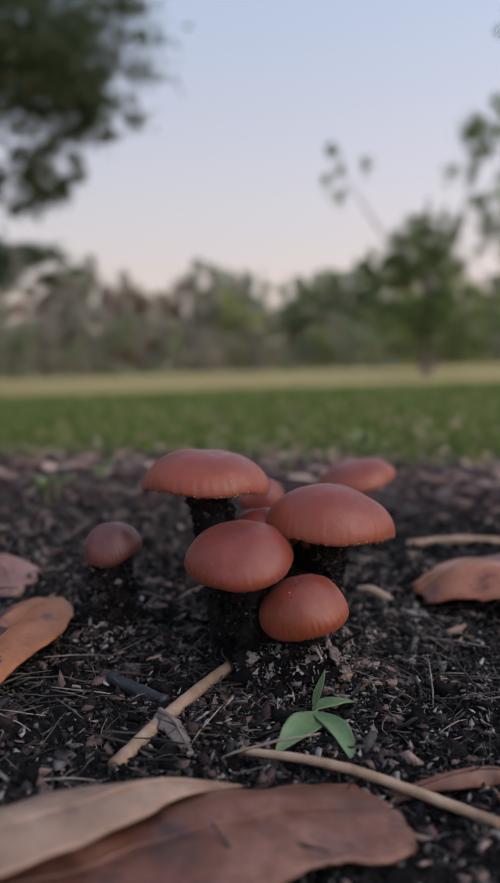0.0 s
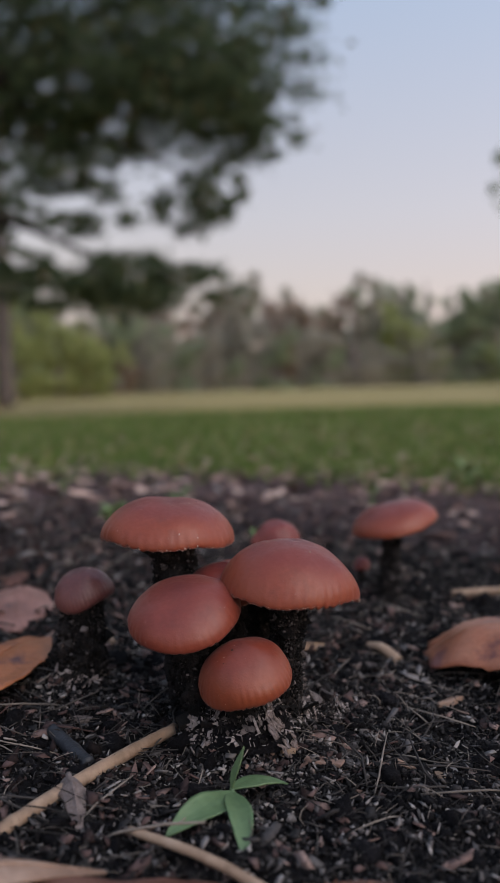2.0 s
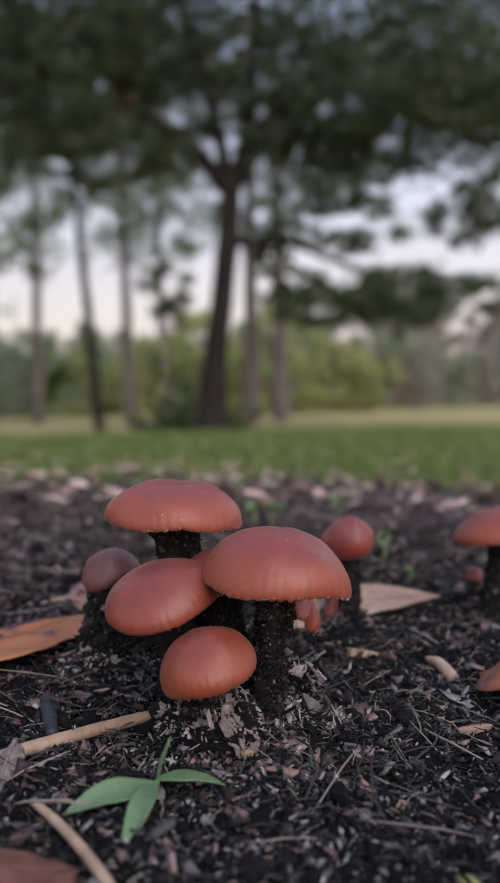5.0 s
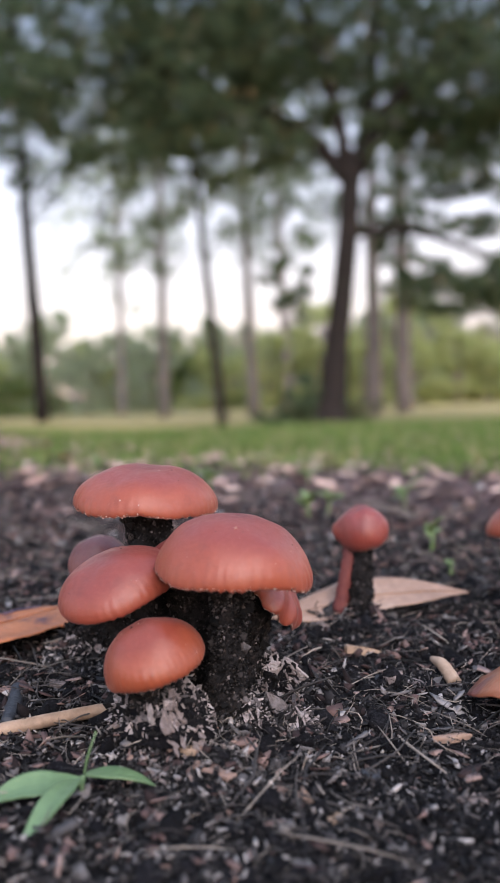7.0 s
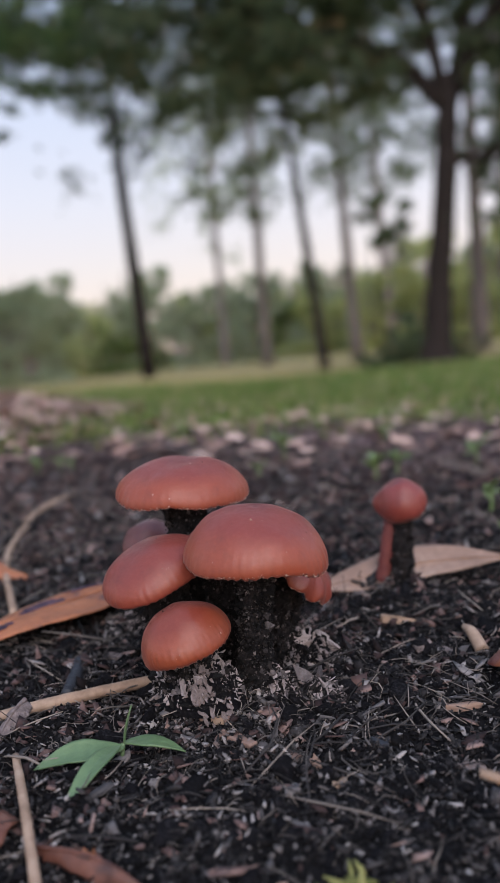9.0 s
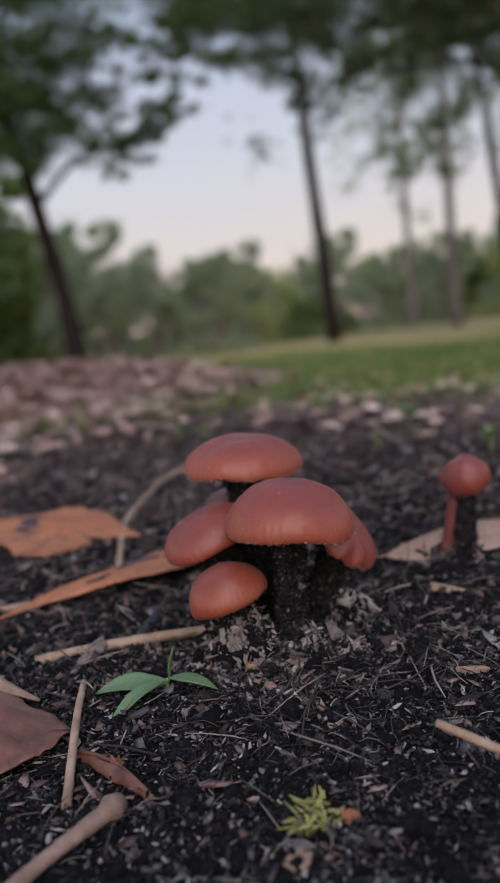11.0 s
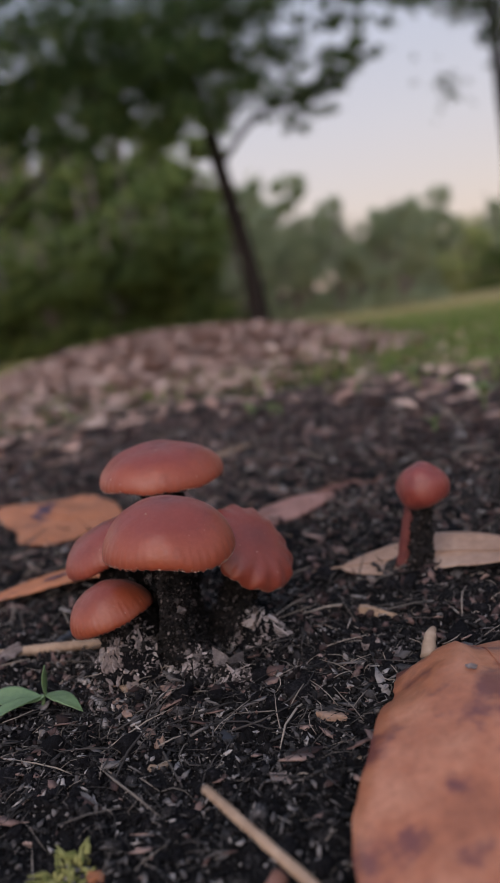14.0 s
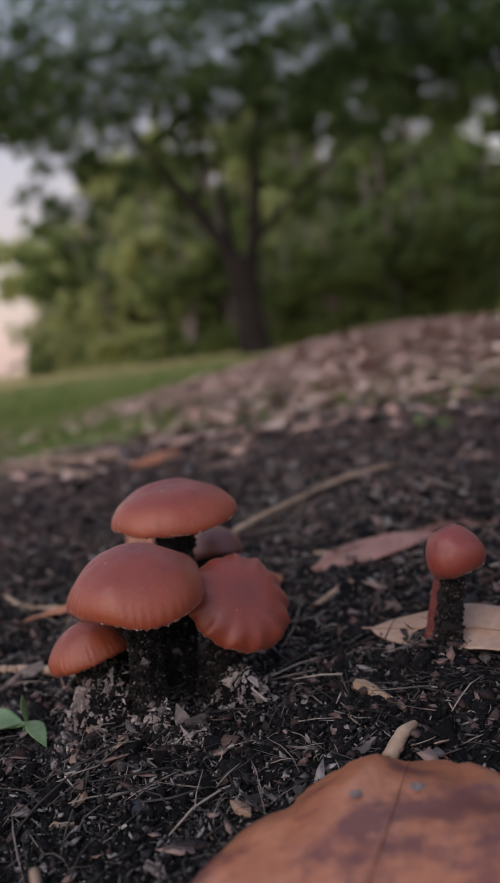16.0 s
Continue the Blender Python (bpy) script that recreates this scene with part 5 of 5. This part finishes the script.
def grass(n):
    deg = rng.uniform(-180, 180, n)
    a = np.radians(deg)
    r = 0.42 * np.exp(rng.random(n) * 3.2)
    x, y = r * np.sin(a), 0.22 + r * np.cos(a)
    e = np.clip((r + 0.22 * wobble(x, y, 3.2, 5) - 0.46) / 0.26, 0, 1)
    keep = rng.random(n) < e * e * (3 - 2 * e) * np.maximum(0.0, 1 - 1.9 * heap_share(x, y, 0.50, 0.28)) * (1 - 0.6 * np.clip((np.abs(deg + 45) - 72) / 30, 0, 1))
    x, y, r = x[keep], y[keep], r[keep]
    m = len(x)
    z = ground_at(x, y) - 0.003
    h = rng.uniform(0.006, 0.020, m) * (0.7 + 0.7 * np.minimum(r, 3) / 3)
    w = 0.0016 + 0.0016 * np.minimum(r, 6)
    t = rng.uniform(0, 6.283, m)
    dx, dy = np.cos(t) * w, np.sin(t) * w
    lx, ly = rng.normal(0, 0.5, m) * h, rng.normal(0, 0.5, m) * h
    V = np.stack((np.stack((x - dx, y - dy, z), 1), np.stack((x + dx, y + dy, z), 1), np.stack((x + lx * 0.4 + dx * 0.6, y + ly * 0.4 + dy * 0.6, z + h * 0.65), 1),
                  np.stack((x + lx, y + ly, z + h), 1), np.stack((x + lx * 0.4 - dx * 0.6, y + ly * 0.4 - dy * 0.6, z + h * 0.65), 1)), 1).reshape(-1, 3)
    ob = new("grass", fast_mesh("grass", V, np.arange(5 * m), np.full(m, 5), M_GRASS))
    return tagged(ob, "short green lawn grass with dry blades", "grass", kind="stuff")


grass(165000)


# ---- trees ----
def leaf_cloud(blobs, size, seed, ragged=0.30):
    """Leaves in clusters inside soft ellipsoids. blobs: (cx, cy, cz, rx, ry, rz, count)."""
    r2 = np.random.default_rng(seed)
    P = []
    for cx, cy, cz, rx, ry, rz, n in blobs:
        k = max(6, n // 40)
        d = r2.normal(0, 1, (k, 3))
        d /= np.linalg.norm(d, axis=1)[:, None]
        tuft = d * (r2.random((k, 1)) ** 0.45)
        pick = r2.integers(0, k, n)
        q = tuft[pick] + r2.normal(0, ragged * 0.42, (n, 3)) * (0.35 + 0.65 * r2.random((n, 1)))
        P.append(q * (rx, ry, rz) + (cx, cy, cz))
    P = np.concatenate(P)
    n = len(P)
    a = r2.normal(0, 1, (n, 3))
    a /= np.linalg.norm(a, axis=1)[:, None]
    b = np.cross(a, r2.normal(0, 1, (n, 3)))
    b /= np.linalg.norm(b, axis=1)[:, None]
    s = size * r2.uniform(0.6, 1.35, (n, 1))
    V = np.stack((P - a * s, P + b * s * 0.45, P + a * s, P - b * s * 0.45), 1).reshape(-1, 3)
    me = bpy.data.meshes.new("crown")
    me.vertices.add(4 * n)
    me.vertices.foreach_set("co", V.astype(np.float32).ravel())
    me.loops.add(4 * n)
    me.loops.foreach_set("vertex_index", np.arange(4 * n, dtype=np.int32))
    me.polygons.add(n)
    me.polygons.foreach_set("loop_start", np.arange(0, 4 * n, 4, dtype=np.int32))
    me.update(calc_edges=True)
    me.validate()
    return me


def tree(place, turn, trunk, trunk_r, limbs, blobs, size, bark, leaves, label, seed, name="tree", group="trees round the lawn"):
    """A tree in its own axes: x to the right and y away as seen from the soil patch, z up."""
    ob = thing(name, place, label, "tree" if name != "shrub" else "shrub", group, turn)
    n = 18
    v, f = tube(smooth_path(trunk, n), lerp_list(trunk_r, n), 14, 0.18, 3.0, True, seed)
    part("trunk", mesh_of("trunk", v, f, bark, True), ob)
    for k, (pts, r0, r1) in enumerate(limbs):
        v, f = tube(smooth_path(pts, 12), lerp_list((r0, 0.6 * r0 + 0.4 * r1, r1), 12), 9, 0.15, 4.0, True, seed + k)
        part("limb", mesh_of("limb", v, f, bark, True), ob)
    me = leaf_cloud(blobs, size, seed)
    me.materials.append(leaves)
    part("crown", me, ob)
    return ob


def stand(az, dist, eye=(0.15, 0.09), z=None):
    """Place and turn of something seen at that azimuth and distance."""
    x, y = eye[0] + dist * math.sin(radians(az)), eye[1] + dist * math.cos(radians(az))
    return (x, y, (float(broad(x, y)) if z is None else z) - 0.04), -az


# the large oak
pl, tn = stand(-33.8, 13.0)
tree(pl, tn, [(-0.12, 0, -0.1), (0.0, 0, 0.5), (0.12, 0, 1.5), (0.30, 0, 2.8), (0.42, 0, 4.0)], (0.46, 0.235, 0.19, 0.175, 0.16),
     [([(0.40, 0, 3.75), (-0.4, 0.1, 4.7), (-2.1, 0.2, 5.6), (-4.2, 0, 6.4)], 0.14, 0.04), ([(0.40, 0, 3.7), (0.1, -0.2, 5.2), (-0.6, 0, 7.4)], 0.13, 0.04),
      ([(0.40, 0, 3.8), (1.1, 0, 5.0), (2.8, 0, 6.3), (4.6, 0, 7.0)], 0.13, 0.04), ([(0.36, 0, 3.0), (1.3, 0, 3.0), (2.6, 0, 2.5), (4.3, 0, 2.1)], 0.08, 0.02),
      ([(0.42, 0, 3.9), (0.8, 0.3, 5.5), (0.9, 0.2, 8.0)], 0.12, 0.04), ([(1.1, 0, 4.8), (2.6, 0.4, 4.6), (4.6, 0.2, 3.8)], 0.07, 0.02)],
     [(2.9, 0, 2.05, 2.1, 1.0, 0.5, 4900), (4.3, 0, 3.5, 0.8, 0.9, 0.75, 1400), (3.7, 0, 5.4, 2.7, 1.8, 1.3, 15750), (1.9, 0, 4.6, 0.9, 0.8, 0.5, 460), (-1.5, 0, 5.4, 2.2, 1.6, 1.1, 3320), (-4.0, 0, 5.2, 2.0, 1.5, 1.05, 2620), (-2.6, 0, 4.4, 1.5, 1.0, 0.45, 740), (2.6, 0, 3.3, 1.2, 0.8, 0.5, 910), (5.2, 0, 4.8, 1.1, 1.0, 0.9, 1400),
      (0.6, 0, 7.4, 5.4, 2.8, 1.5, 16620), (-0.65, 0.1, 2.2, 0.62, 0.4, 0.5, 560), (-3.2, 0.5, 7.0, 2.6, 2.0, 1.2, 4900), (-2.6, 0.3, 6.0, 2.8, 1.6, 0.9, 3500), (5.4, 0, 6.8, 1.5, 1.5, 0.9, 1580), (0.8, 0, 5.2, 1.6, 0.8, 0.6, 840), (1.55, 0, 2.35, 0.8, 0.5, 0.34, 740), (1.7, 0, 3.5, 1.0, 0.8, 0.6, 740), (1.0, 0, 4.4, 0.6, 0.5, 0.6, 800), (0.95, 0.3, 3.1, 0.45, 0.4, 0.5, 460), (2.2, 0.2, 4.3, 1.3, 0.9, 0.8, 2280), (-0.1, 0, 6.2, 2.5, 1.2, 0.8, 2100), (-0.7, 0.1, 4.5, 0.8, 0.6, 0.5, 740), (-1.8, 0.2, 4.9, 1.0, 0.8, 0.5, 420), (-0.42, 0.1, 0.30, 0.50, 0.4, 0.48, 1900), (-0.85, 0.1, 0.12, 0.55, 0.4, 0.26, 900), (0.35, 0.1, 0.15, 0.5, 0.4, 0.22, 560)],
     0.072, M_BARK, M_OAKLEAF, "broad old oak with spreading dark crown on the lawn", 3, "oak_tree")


def pine(az, dist, lean, height, r0, blobs, leaves, bark, seed, label, z=None, eye=(0.15, 0.09)):
    p, t = stand(az, dist, eye, z)
    trunk = [(0, 0, -0.1), (lean * 0.3, 0, height * 0.3), (lean * 0.62, 0, height * 0.6), (lean, 0, height)]
    limbs = [([(lean * 0.7, 0, height * 0.68), (lean * 0.7 + sx * 0.9, 0.1, height * 0.72 + dz), (lean * 0.7 + sx * 1.8, 0.2, height * 0.74 + dz)], r0 * 0.28, 0.015) for sx, dz in ((-1, 0.2), (1, 0.5), (-0.7, 1.1), (0.8, 1.3))]
    haze = [(lean * 0.8, 0, height * 0.62, 2.6, 1.3, height * 0.24, 620), (lean, 0, height * 0.92, 3.0, 1.6, height * 0.14, 500)]
    blobs = [(*q[:6], int(1.35 * q[6])) for q in blobs] + haze
    return tree(p, t, trunk, (r0 * 1.25, r0, r0 * 0.8, r0 * 0.45), limbs, blobs, 0.095, bark, leaves, label, seed, "pine_tree")


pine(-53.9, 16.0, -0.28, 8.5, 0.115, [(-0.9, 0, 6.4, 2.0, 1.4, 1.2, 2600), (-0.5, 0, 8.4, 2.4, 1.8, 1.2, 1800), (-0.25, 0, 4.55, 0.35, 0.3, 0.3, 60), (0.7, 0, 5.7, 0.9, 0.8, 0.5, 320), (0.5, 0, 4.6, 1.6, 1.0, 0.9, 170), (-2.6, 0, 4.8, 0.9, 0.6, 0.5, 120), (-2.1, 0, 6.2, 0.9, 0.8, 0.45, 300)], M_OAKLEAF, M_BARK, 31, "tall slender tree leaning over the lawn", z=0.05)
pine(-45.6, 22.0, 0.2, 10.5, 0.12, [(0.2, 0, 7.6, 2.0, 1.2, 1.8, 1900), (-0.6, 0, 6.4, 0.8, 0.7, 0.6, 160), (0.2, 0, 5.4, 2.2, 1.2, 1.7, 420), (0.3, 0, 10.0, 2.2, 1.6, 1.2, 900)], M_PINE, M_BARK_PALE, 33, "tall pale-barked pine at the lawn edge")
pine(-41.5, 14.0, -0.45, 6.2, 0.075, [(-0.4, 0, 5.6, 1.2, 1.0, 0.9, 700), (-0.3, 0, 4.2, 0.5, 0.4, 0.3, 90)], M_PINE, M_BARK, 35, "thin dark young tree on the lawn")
pine(-39.3, 22.0, -0.15, 10.5, 0.13, [(0.0, 0, 7.6, 2.1, 1.3, 1.6, 1900), (0.9, 0, 5.6, 0.8, 0.7, 0.5, 200), (-0.2, 0, 5.2, 2.2, 1.2, 1.6, 420), (-0.1, 0, 10.0, 2.2, 1.6, 1.2, 900)], M_PINE, M_BARK_PALE, 37, "tall pale-barked pine at the lawn edge")
pine(-36.9, 30.0, -0.2, 12.5, 0.16, [(0.0, 0, 9.4, 2.6, 1.5, 2.2, 1900), (-0.6, 0, 6.8, 1.0, 0.8, 0.7, 220), (0.2, 0, 6.2, 3.0, 1.2, 2.2, 520)], M_PINE, M_BARK_PALE, 39, "tall pale-barked pine behind the lawn")
# this one wears the far green, with haze mixed into its leaf colour
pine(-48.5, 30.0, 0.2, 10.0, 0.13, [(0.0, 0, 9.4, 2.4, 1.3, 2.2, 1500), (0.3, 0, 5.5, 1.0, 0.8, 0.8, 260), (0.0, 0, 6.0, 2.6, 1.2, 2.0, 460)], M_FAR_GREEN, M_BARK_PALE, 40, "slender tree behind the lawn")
pine(-30.9, 18.0, 0.1, 8.5, 0.15, [(0.1, 0, 7.4, 1.6, 1.2, 1.2, 700)], M_OAKLEAF, M_BARK_PALE, 41, "reddish-barked tree behind the oak")
pine(-28.9, 20.0, 0.1, 9.5, 0.17, [(0.1, 0, 8.2, 1.8, 1.2, 1.2, 700), (0.2, 0, 3.9, 0.5, 0.5, 0.5, 120)], M_OAKLEAF, M_BARK_PALE, 43, "reddish-barked tree behind the oak")

# the leaning tree and the forked tree beyond the litter mound
pl, tn = stand(-71.9, 12.0, (0.225, 0.134), 0.06)
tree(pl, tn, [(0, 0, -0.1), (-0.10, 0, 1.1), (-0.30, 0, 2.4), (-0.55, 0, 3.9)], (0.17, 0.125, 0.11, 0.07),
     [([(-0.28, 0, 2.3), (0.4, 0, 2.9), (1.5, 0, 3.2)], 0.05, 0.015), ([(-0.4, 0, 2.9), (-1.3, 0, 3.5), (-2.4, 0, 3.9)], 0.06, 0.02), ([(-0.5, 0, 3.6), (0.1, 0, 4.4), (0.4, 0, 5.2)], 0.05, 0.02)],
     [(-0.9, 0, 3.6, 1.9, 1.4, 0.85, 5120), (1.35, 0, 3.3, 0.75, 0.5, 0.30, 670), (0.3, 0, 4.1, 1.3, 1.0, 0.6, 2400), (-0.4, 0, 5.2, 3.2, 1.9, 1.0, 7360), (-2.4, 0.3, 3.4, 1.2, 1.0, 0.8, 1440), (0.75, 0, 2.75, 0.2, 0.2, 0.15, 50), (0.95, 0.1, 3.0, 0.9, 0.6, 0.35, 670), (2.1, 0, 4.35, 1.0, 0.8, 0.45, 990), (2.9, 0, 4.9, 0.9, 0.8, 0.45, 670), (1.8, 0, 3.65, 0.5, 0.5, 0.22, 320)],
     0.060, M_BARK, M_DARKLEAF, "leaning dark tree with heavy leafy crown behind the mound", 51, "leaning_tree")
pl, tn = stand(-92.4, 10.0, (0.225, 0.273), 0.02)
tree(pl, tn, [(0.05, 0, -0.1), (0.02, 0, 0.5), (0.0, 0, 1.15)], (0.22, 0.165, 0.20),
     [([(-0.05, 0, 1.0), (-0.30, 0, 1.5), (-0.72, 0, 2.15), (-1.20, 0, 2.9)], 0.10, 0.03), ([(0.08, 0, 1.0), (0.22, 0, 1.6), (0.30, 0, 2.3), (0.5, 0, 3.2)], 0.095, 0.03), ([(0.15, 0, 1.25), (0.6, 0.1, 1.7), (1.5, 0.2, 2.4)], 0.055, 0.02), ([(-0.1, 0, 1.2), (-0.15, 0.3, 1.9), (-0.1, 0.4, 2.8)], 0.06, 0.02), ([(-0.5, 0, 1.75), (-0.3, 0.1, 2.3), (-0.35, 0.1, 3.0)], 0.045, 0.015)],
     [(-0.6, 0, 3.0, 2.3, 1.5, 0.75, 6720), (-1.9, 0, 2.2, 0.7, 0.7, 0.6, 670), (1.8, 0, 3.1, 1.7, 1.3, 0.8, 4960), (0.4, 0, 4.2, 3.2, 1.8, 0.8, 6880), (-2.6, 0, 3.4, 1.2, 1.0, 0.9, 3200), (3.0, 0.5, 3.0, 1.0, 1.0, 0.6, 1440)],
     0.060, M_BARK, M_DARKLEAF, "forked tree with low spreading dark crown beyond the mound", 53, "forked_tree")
# a young tree with thin upper branches
pl, tn = stand(11.6, 20.0, (0.0, 0.0))
tree(pl, tn, [(0, 0, -0.1), (0.05, 0, 1.2), (0, 0, 2.6), (0.1, 0, 4.2)], (0.14, 0.11, 0.08, 0.03),
     [([(0, 0, 2.2), (-0.9, 0, 3.3), (-1.9, 0, 4.9)], 0.04, 0.012), ([(0.05, 0, 2.6), (0.9, 0, 3.9), (1.4, 0, 5.8)], 0.04, 0.012)],
     [(0.1, 0, 2.9, 1.2, 1.0, 1.0, 2600), (-1.0, 0, 2.6, 0.8, 0.7, 0.7, 900), (0.2, 0, 1.3, 1.6, 0.8, 0.9, 2600), (-1.8, 0, 4.9, 0.7, 0.5, 0.9, 260), (1.3, 0, 5.4, 1.1, 0.8, 1.2, 800), (1.9, 0, 3.6, 1.0, 0.8, 1.0, 1300), (1.9, 0, 8.0, 0.5, 0.5, 0.5, 130)],
     0.075, M_BARK_PALE, M_YOUNG, "young green tree with thin upper branches by the field", 57, "young_tree")


# ---- wood edge and scrub round the field ----
def scrub(leaves, seed, size, tall, label, name="shrub"):
    r2 = random.Random(seed)
    blobs = []
    for k in range(7):
        blobs.append((r2.uniform(-1.3, 1.3), r2.uniform(-0.6, 0.6), tall * r2.uniform(0.25, 0.8), r2.uniform(0.6, 1.1), 0.7, tall * r2.uniform(0.14, 0.24), 230))
    blobs.append((0, 0, tall * 0.11, 2.0, 0.9, tall * 0.13, 700))
    limbs = [([(0, 0, tall * 0.1), (s * 0.3, 0, tall * 0.4), (s * 0.8, 0, tall * 0.8)], 0.05, 0.015) for s in (-1, 0.2, 1)]
    return tree((0, -400, 0), 0, [(0, 0, -0.3), (0.05, 0, tall * 0.3), (0, 0, tall * 0.9)], (0.12, 0.09, 0.02), limbs, blobs, size, M_BARK_PALE, leaves, label, seed, name, "scrub along the field")


# all but the dark kind have distance haze put into their leaf colours
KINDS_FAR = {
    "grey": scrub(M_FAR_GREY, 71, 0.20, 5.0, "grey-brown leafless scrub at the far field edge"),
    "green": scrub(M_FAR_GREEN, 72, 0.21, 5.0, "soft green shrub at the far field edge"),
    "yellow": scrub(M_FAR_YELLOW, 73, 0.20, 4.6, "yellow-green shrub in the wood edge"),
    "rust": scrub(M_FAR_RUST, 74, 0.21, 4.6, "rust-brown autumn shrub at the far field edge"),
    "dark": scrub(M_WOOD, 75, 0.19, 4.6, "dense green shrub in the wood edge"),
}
frs = random.Random(12)


def far_shrub(kind, az, dist, top, eye=(0.1, 0.1)):
    """Sets a shrub at an azimuth and distance, so tall that it rises to that elevation in degrees."""
    p, t = stand(az, dist, eye)
    s = dist * math.tan(radians(top)) / 4.9
    m = Matrix.Translation(p) @ Matrix.Rotation(radians(t + frs.uniform(-30, 30) + (180 if frs.random() < 0.5 else 0)), 4, "Z") @ Matrix.Diagonal((s * frs.uniform(0.9, 1.4), s, s * frs.uniform(0.88, 1.12), 1))
    return copy_thing(KINDS_FAR[kind], m)


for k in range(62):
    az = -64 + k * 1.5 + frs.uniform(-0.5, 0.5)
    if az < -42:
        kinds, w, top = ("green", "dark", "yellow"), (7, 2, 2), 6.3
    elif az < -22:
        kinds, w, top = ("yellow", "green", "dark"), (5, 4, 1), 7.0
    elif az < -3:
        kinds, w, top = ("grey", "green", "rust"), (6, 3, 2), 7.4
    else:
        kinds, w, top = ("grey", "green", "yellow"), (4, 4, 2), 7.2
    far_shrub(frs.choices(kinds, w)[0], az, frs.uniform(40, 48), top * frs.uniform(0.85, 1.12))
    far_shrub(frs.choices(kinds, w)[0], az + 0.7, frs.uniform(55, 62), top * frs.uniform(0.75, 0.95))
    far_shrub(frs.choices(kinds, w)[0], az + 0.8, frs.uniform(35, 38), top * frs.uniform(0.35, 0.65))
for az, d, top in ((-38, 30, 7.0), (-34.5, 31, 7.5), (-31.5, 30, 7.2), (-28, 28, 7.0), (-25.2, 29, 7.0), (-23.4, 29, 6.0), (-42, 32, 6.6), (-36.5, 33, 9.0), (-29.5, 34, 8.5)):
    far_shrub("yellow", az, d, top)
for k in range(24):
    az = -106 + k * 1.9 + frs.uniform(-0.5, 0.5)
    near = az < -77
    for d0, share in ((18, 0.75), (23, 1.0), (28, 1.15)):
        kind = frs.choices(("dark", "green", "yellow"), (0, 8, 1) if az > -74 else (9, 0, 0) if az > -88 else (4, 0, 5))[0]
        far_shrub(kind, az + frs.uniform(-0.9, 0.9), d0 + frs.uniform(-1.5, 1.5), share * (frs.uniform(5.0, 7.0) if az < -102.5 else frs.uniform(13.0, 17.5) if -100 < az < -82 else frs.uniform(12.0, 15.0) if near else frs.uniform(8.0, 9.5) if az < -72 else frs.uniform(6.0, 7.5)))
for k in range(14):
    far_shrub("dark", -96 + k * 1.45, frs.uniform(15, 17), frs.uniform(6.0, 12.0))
for ob in KINDS_FAR.values():
    for o in (*ob.children_recursive, ob):
        bpy.data.objects.remove(o)
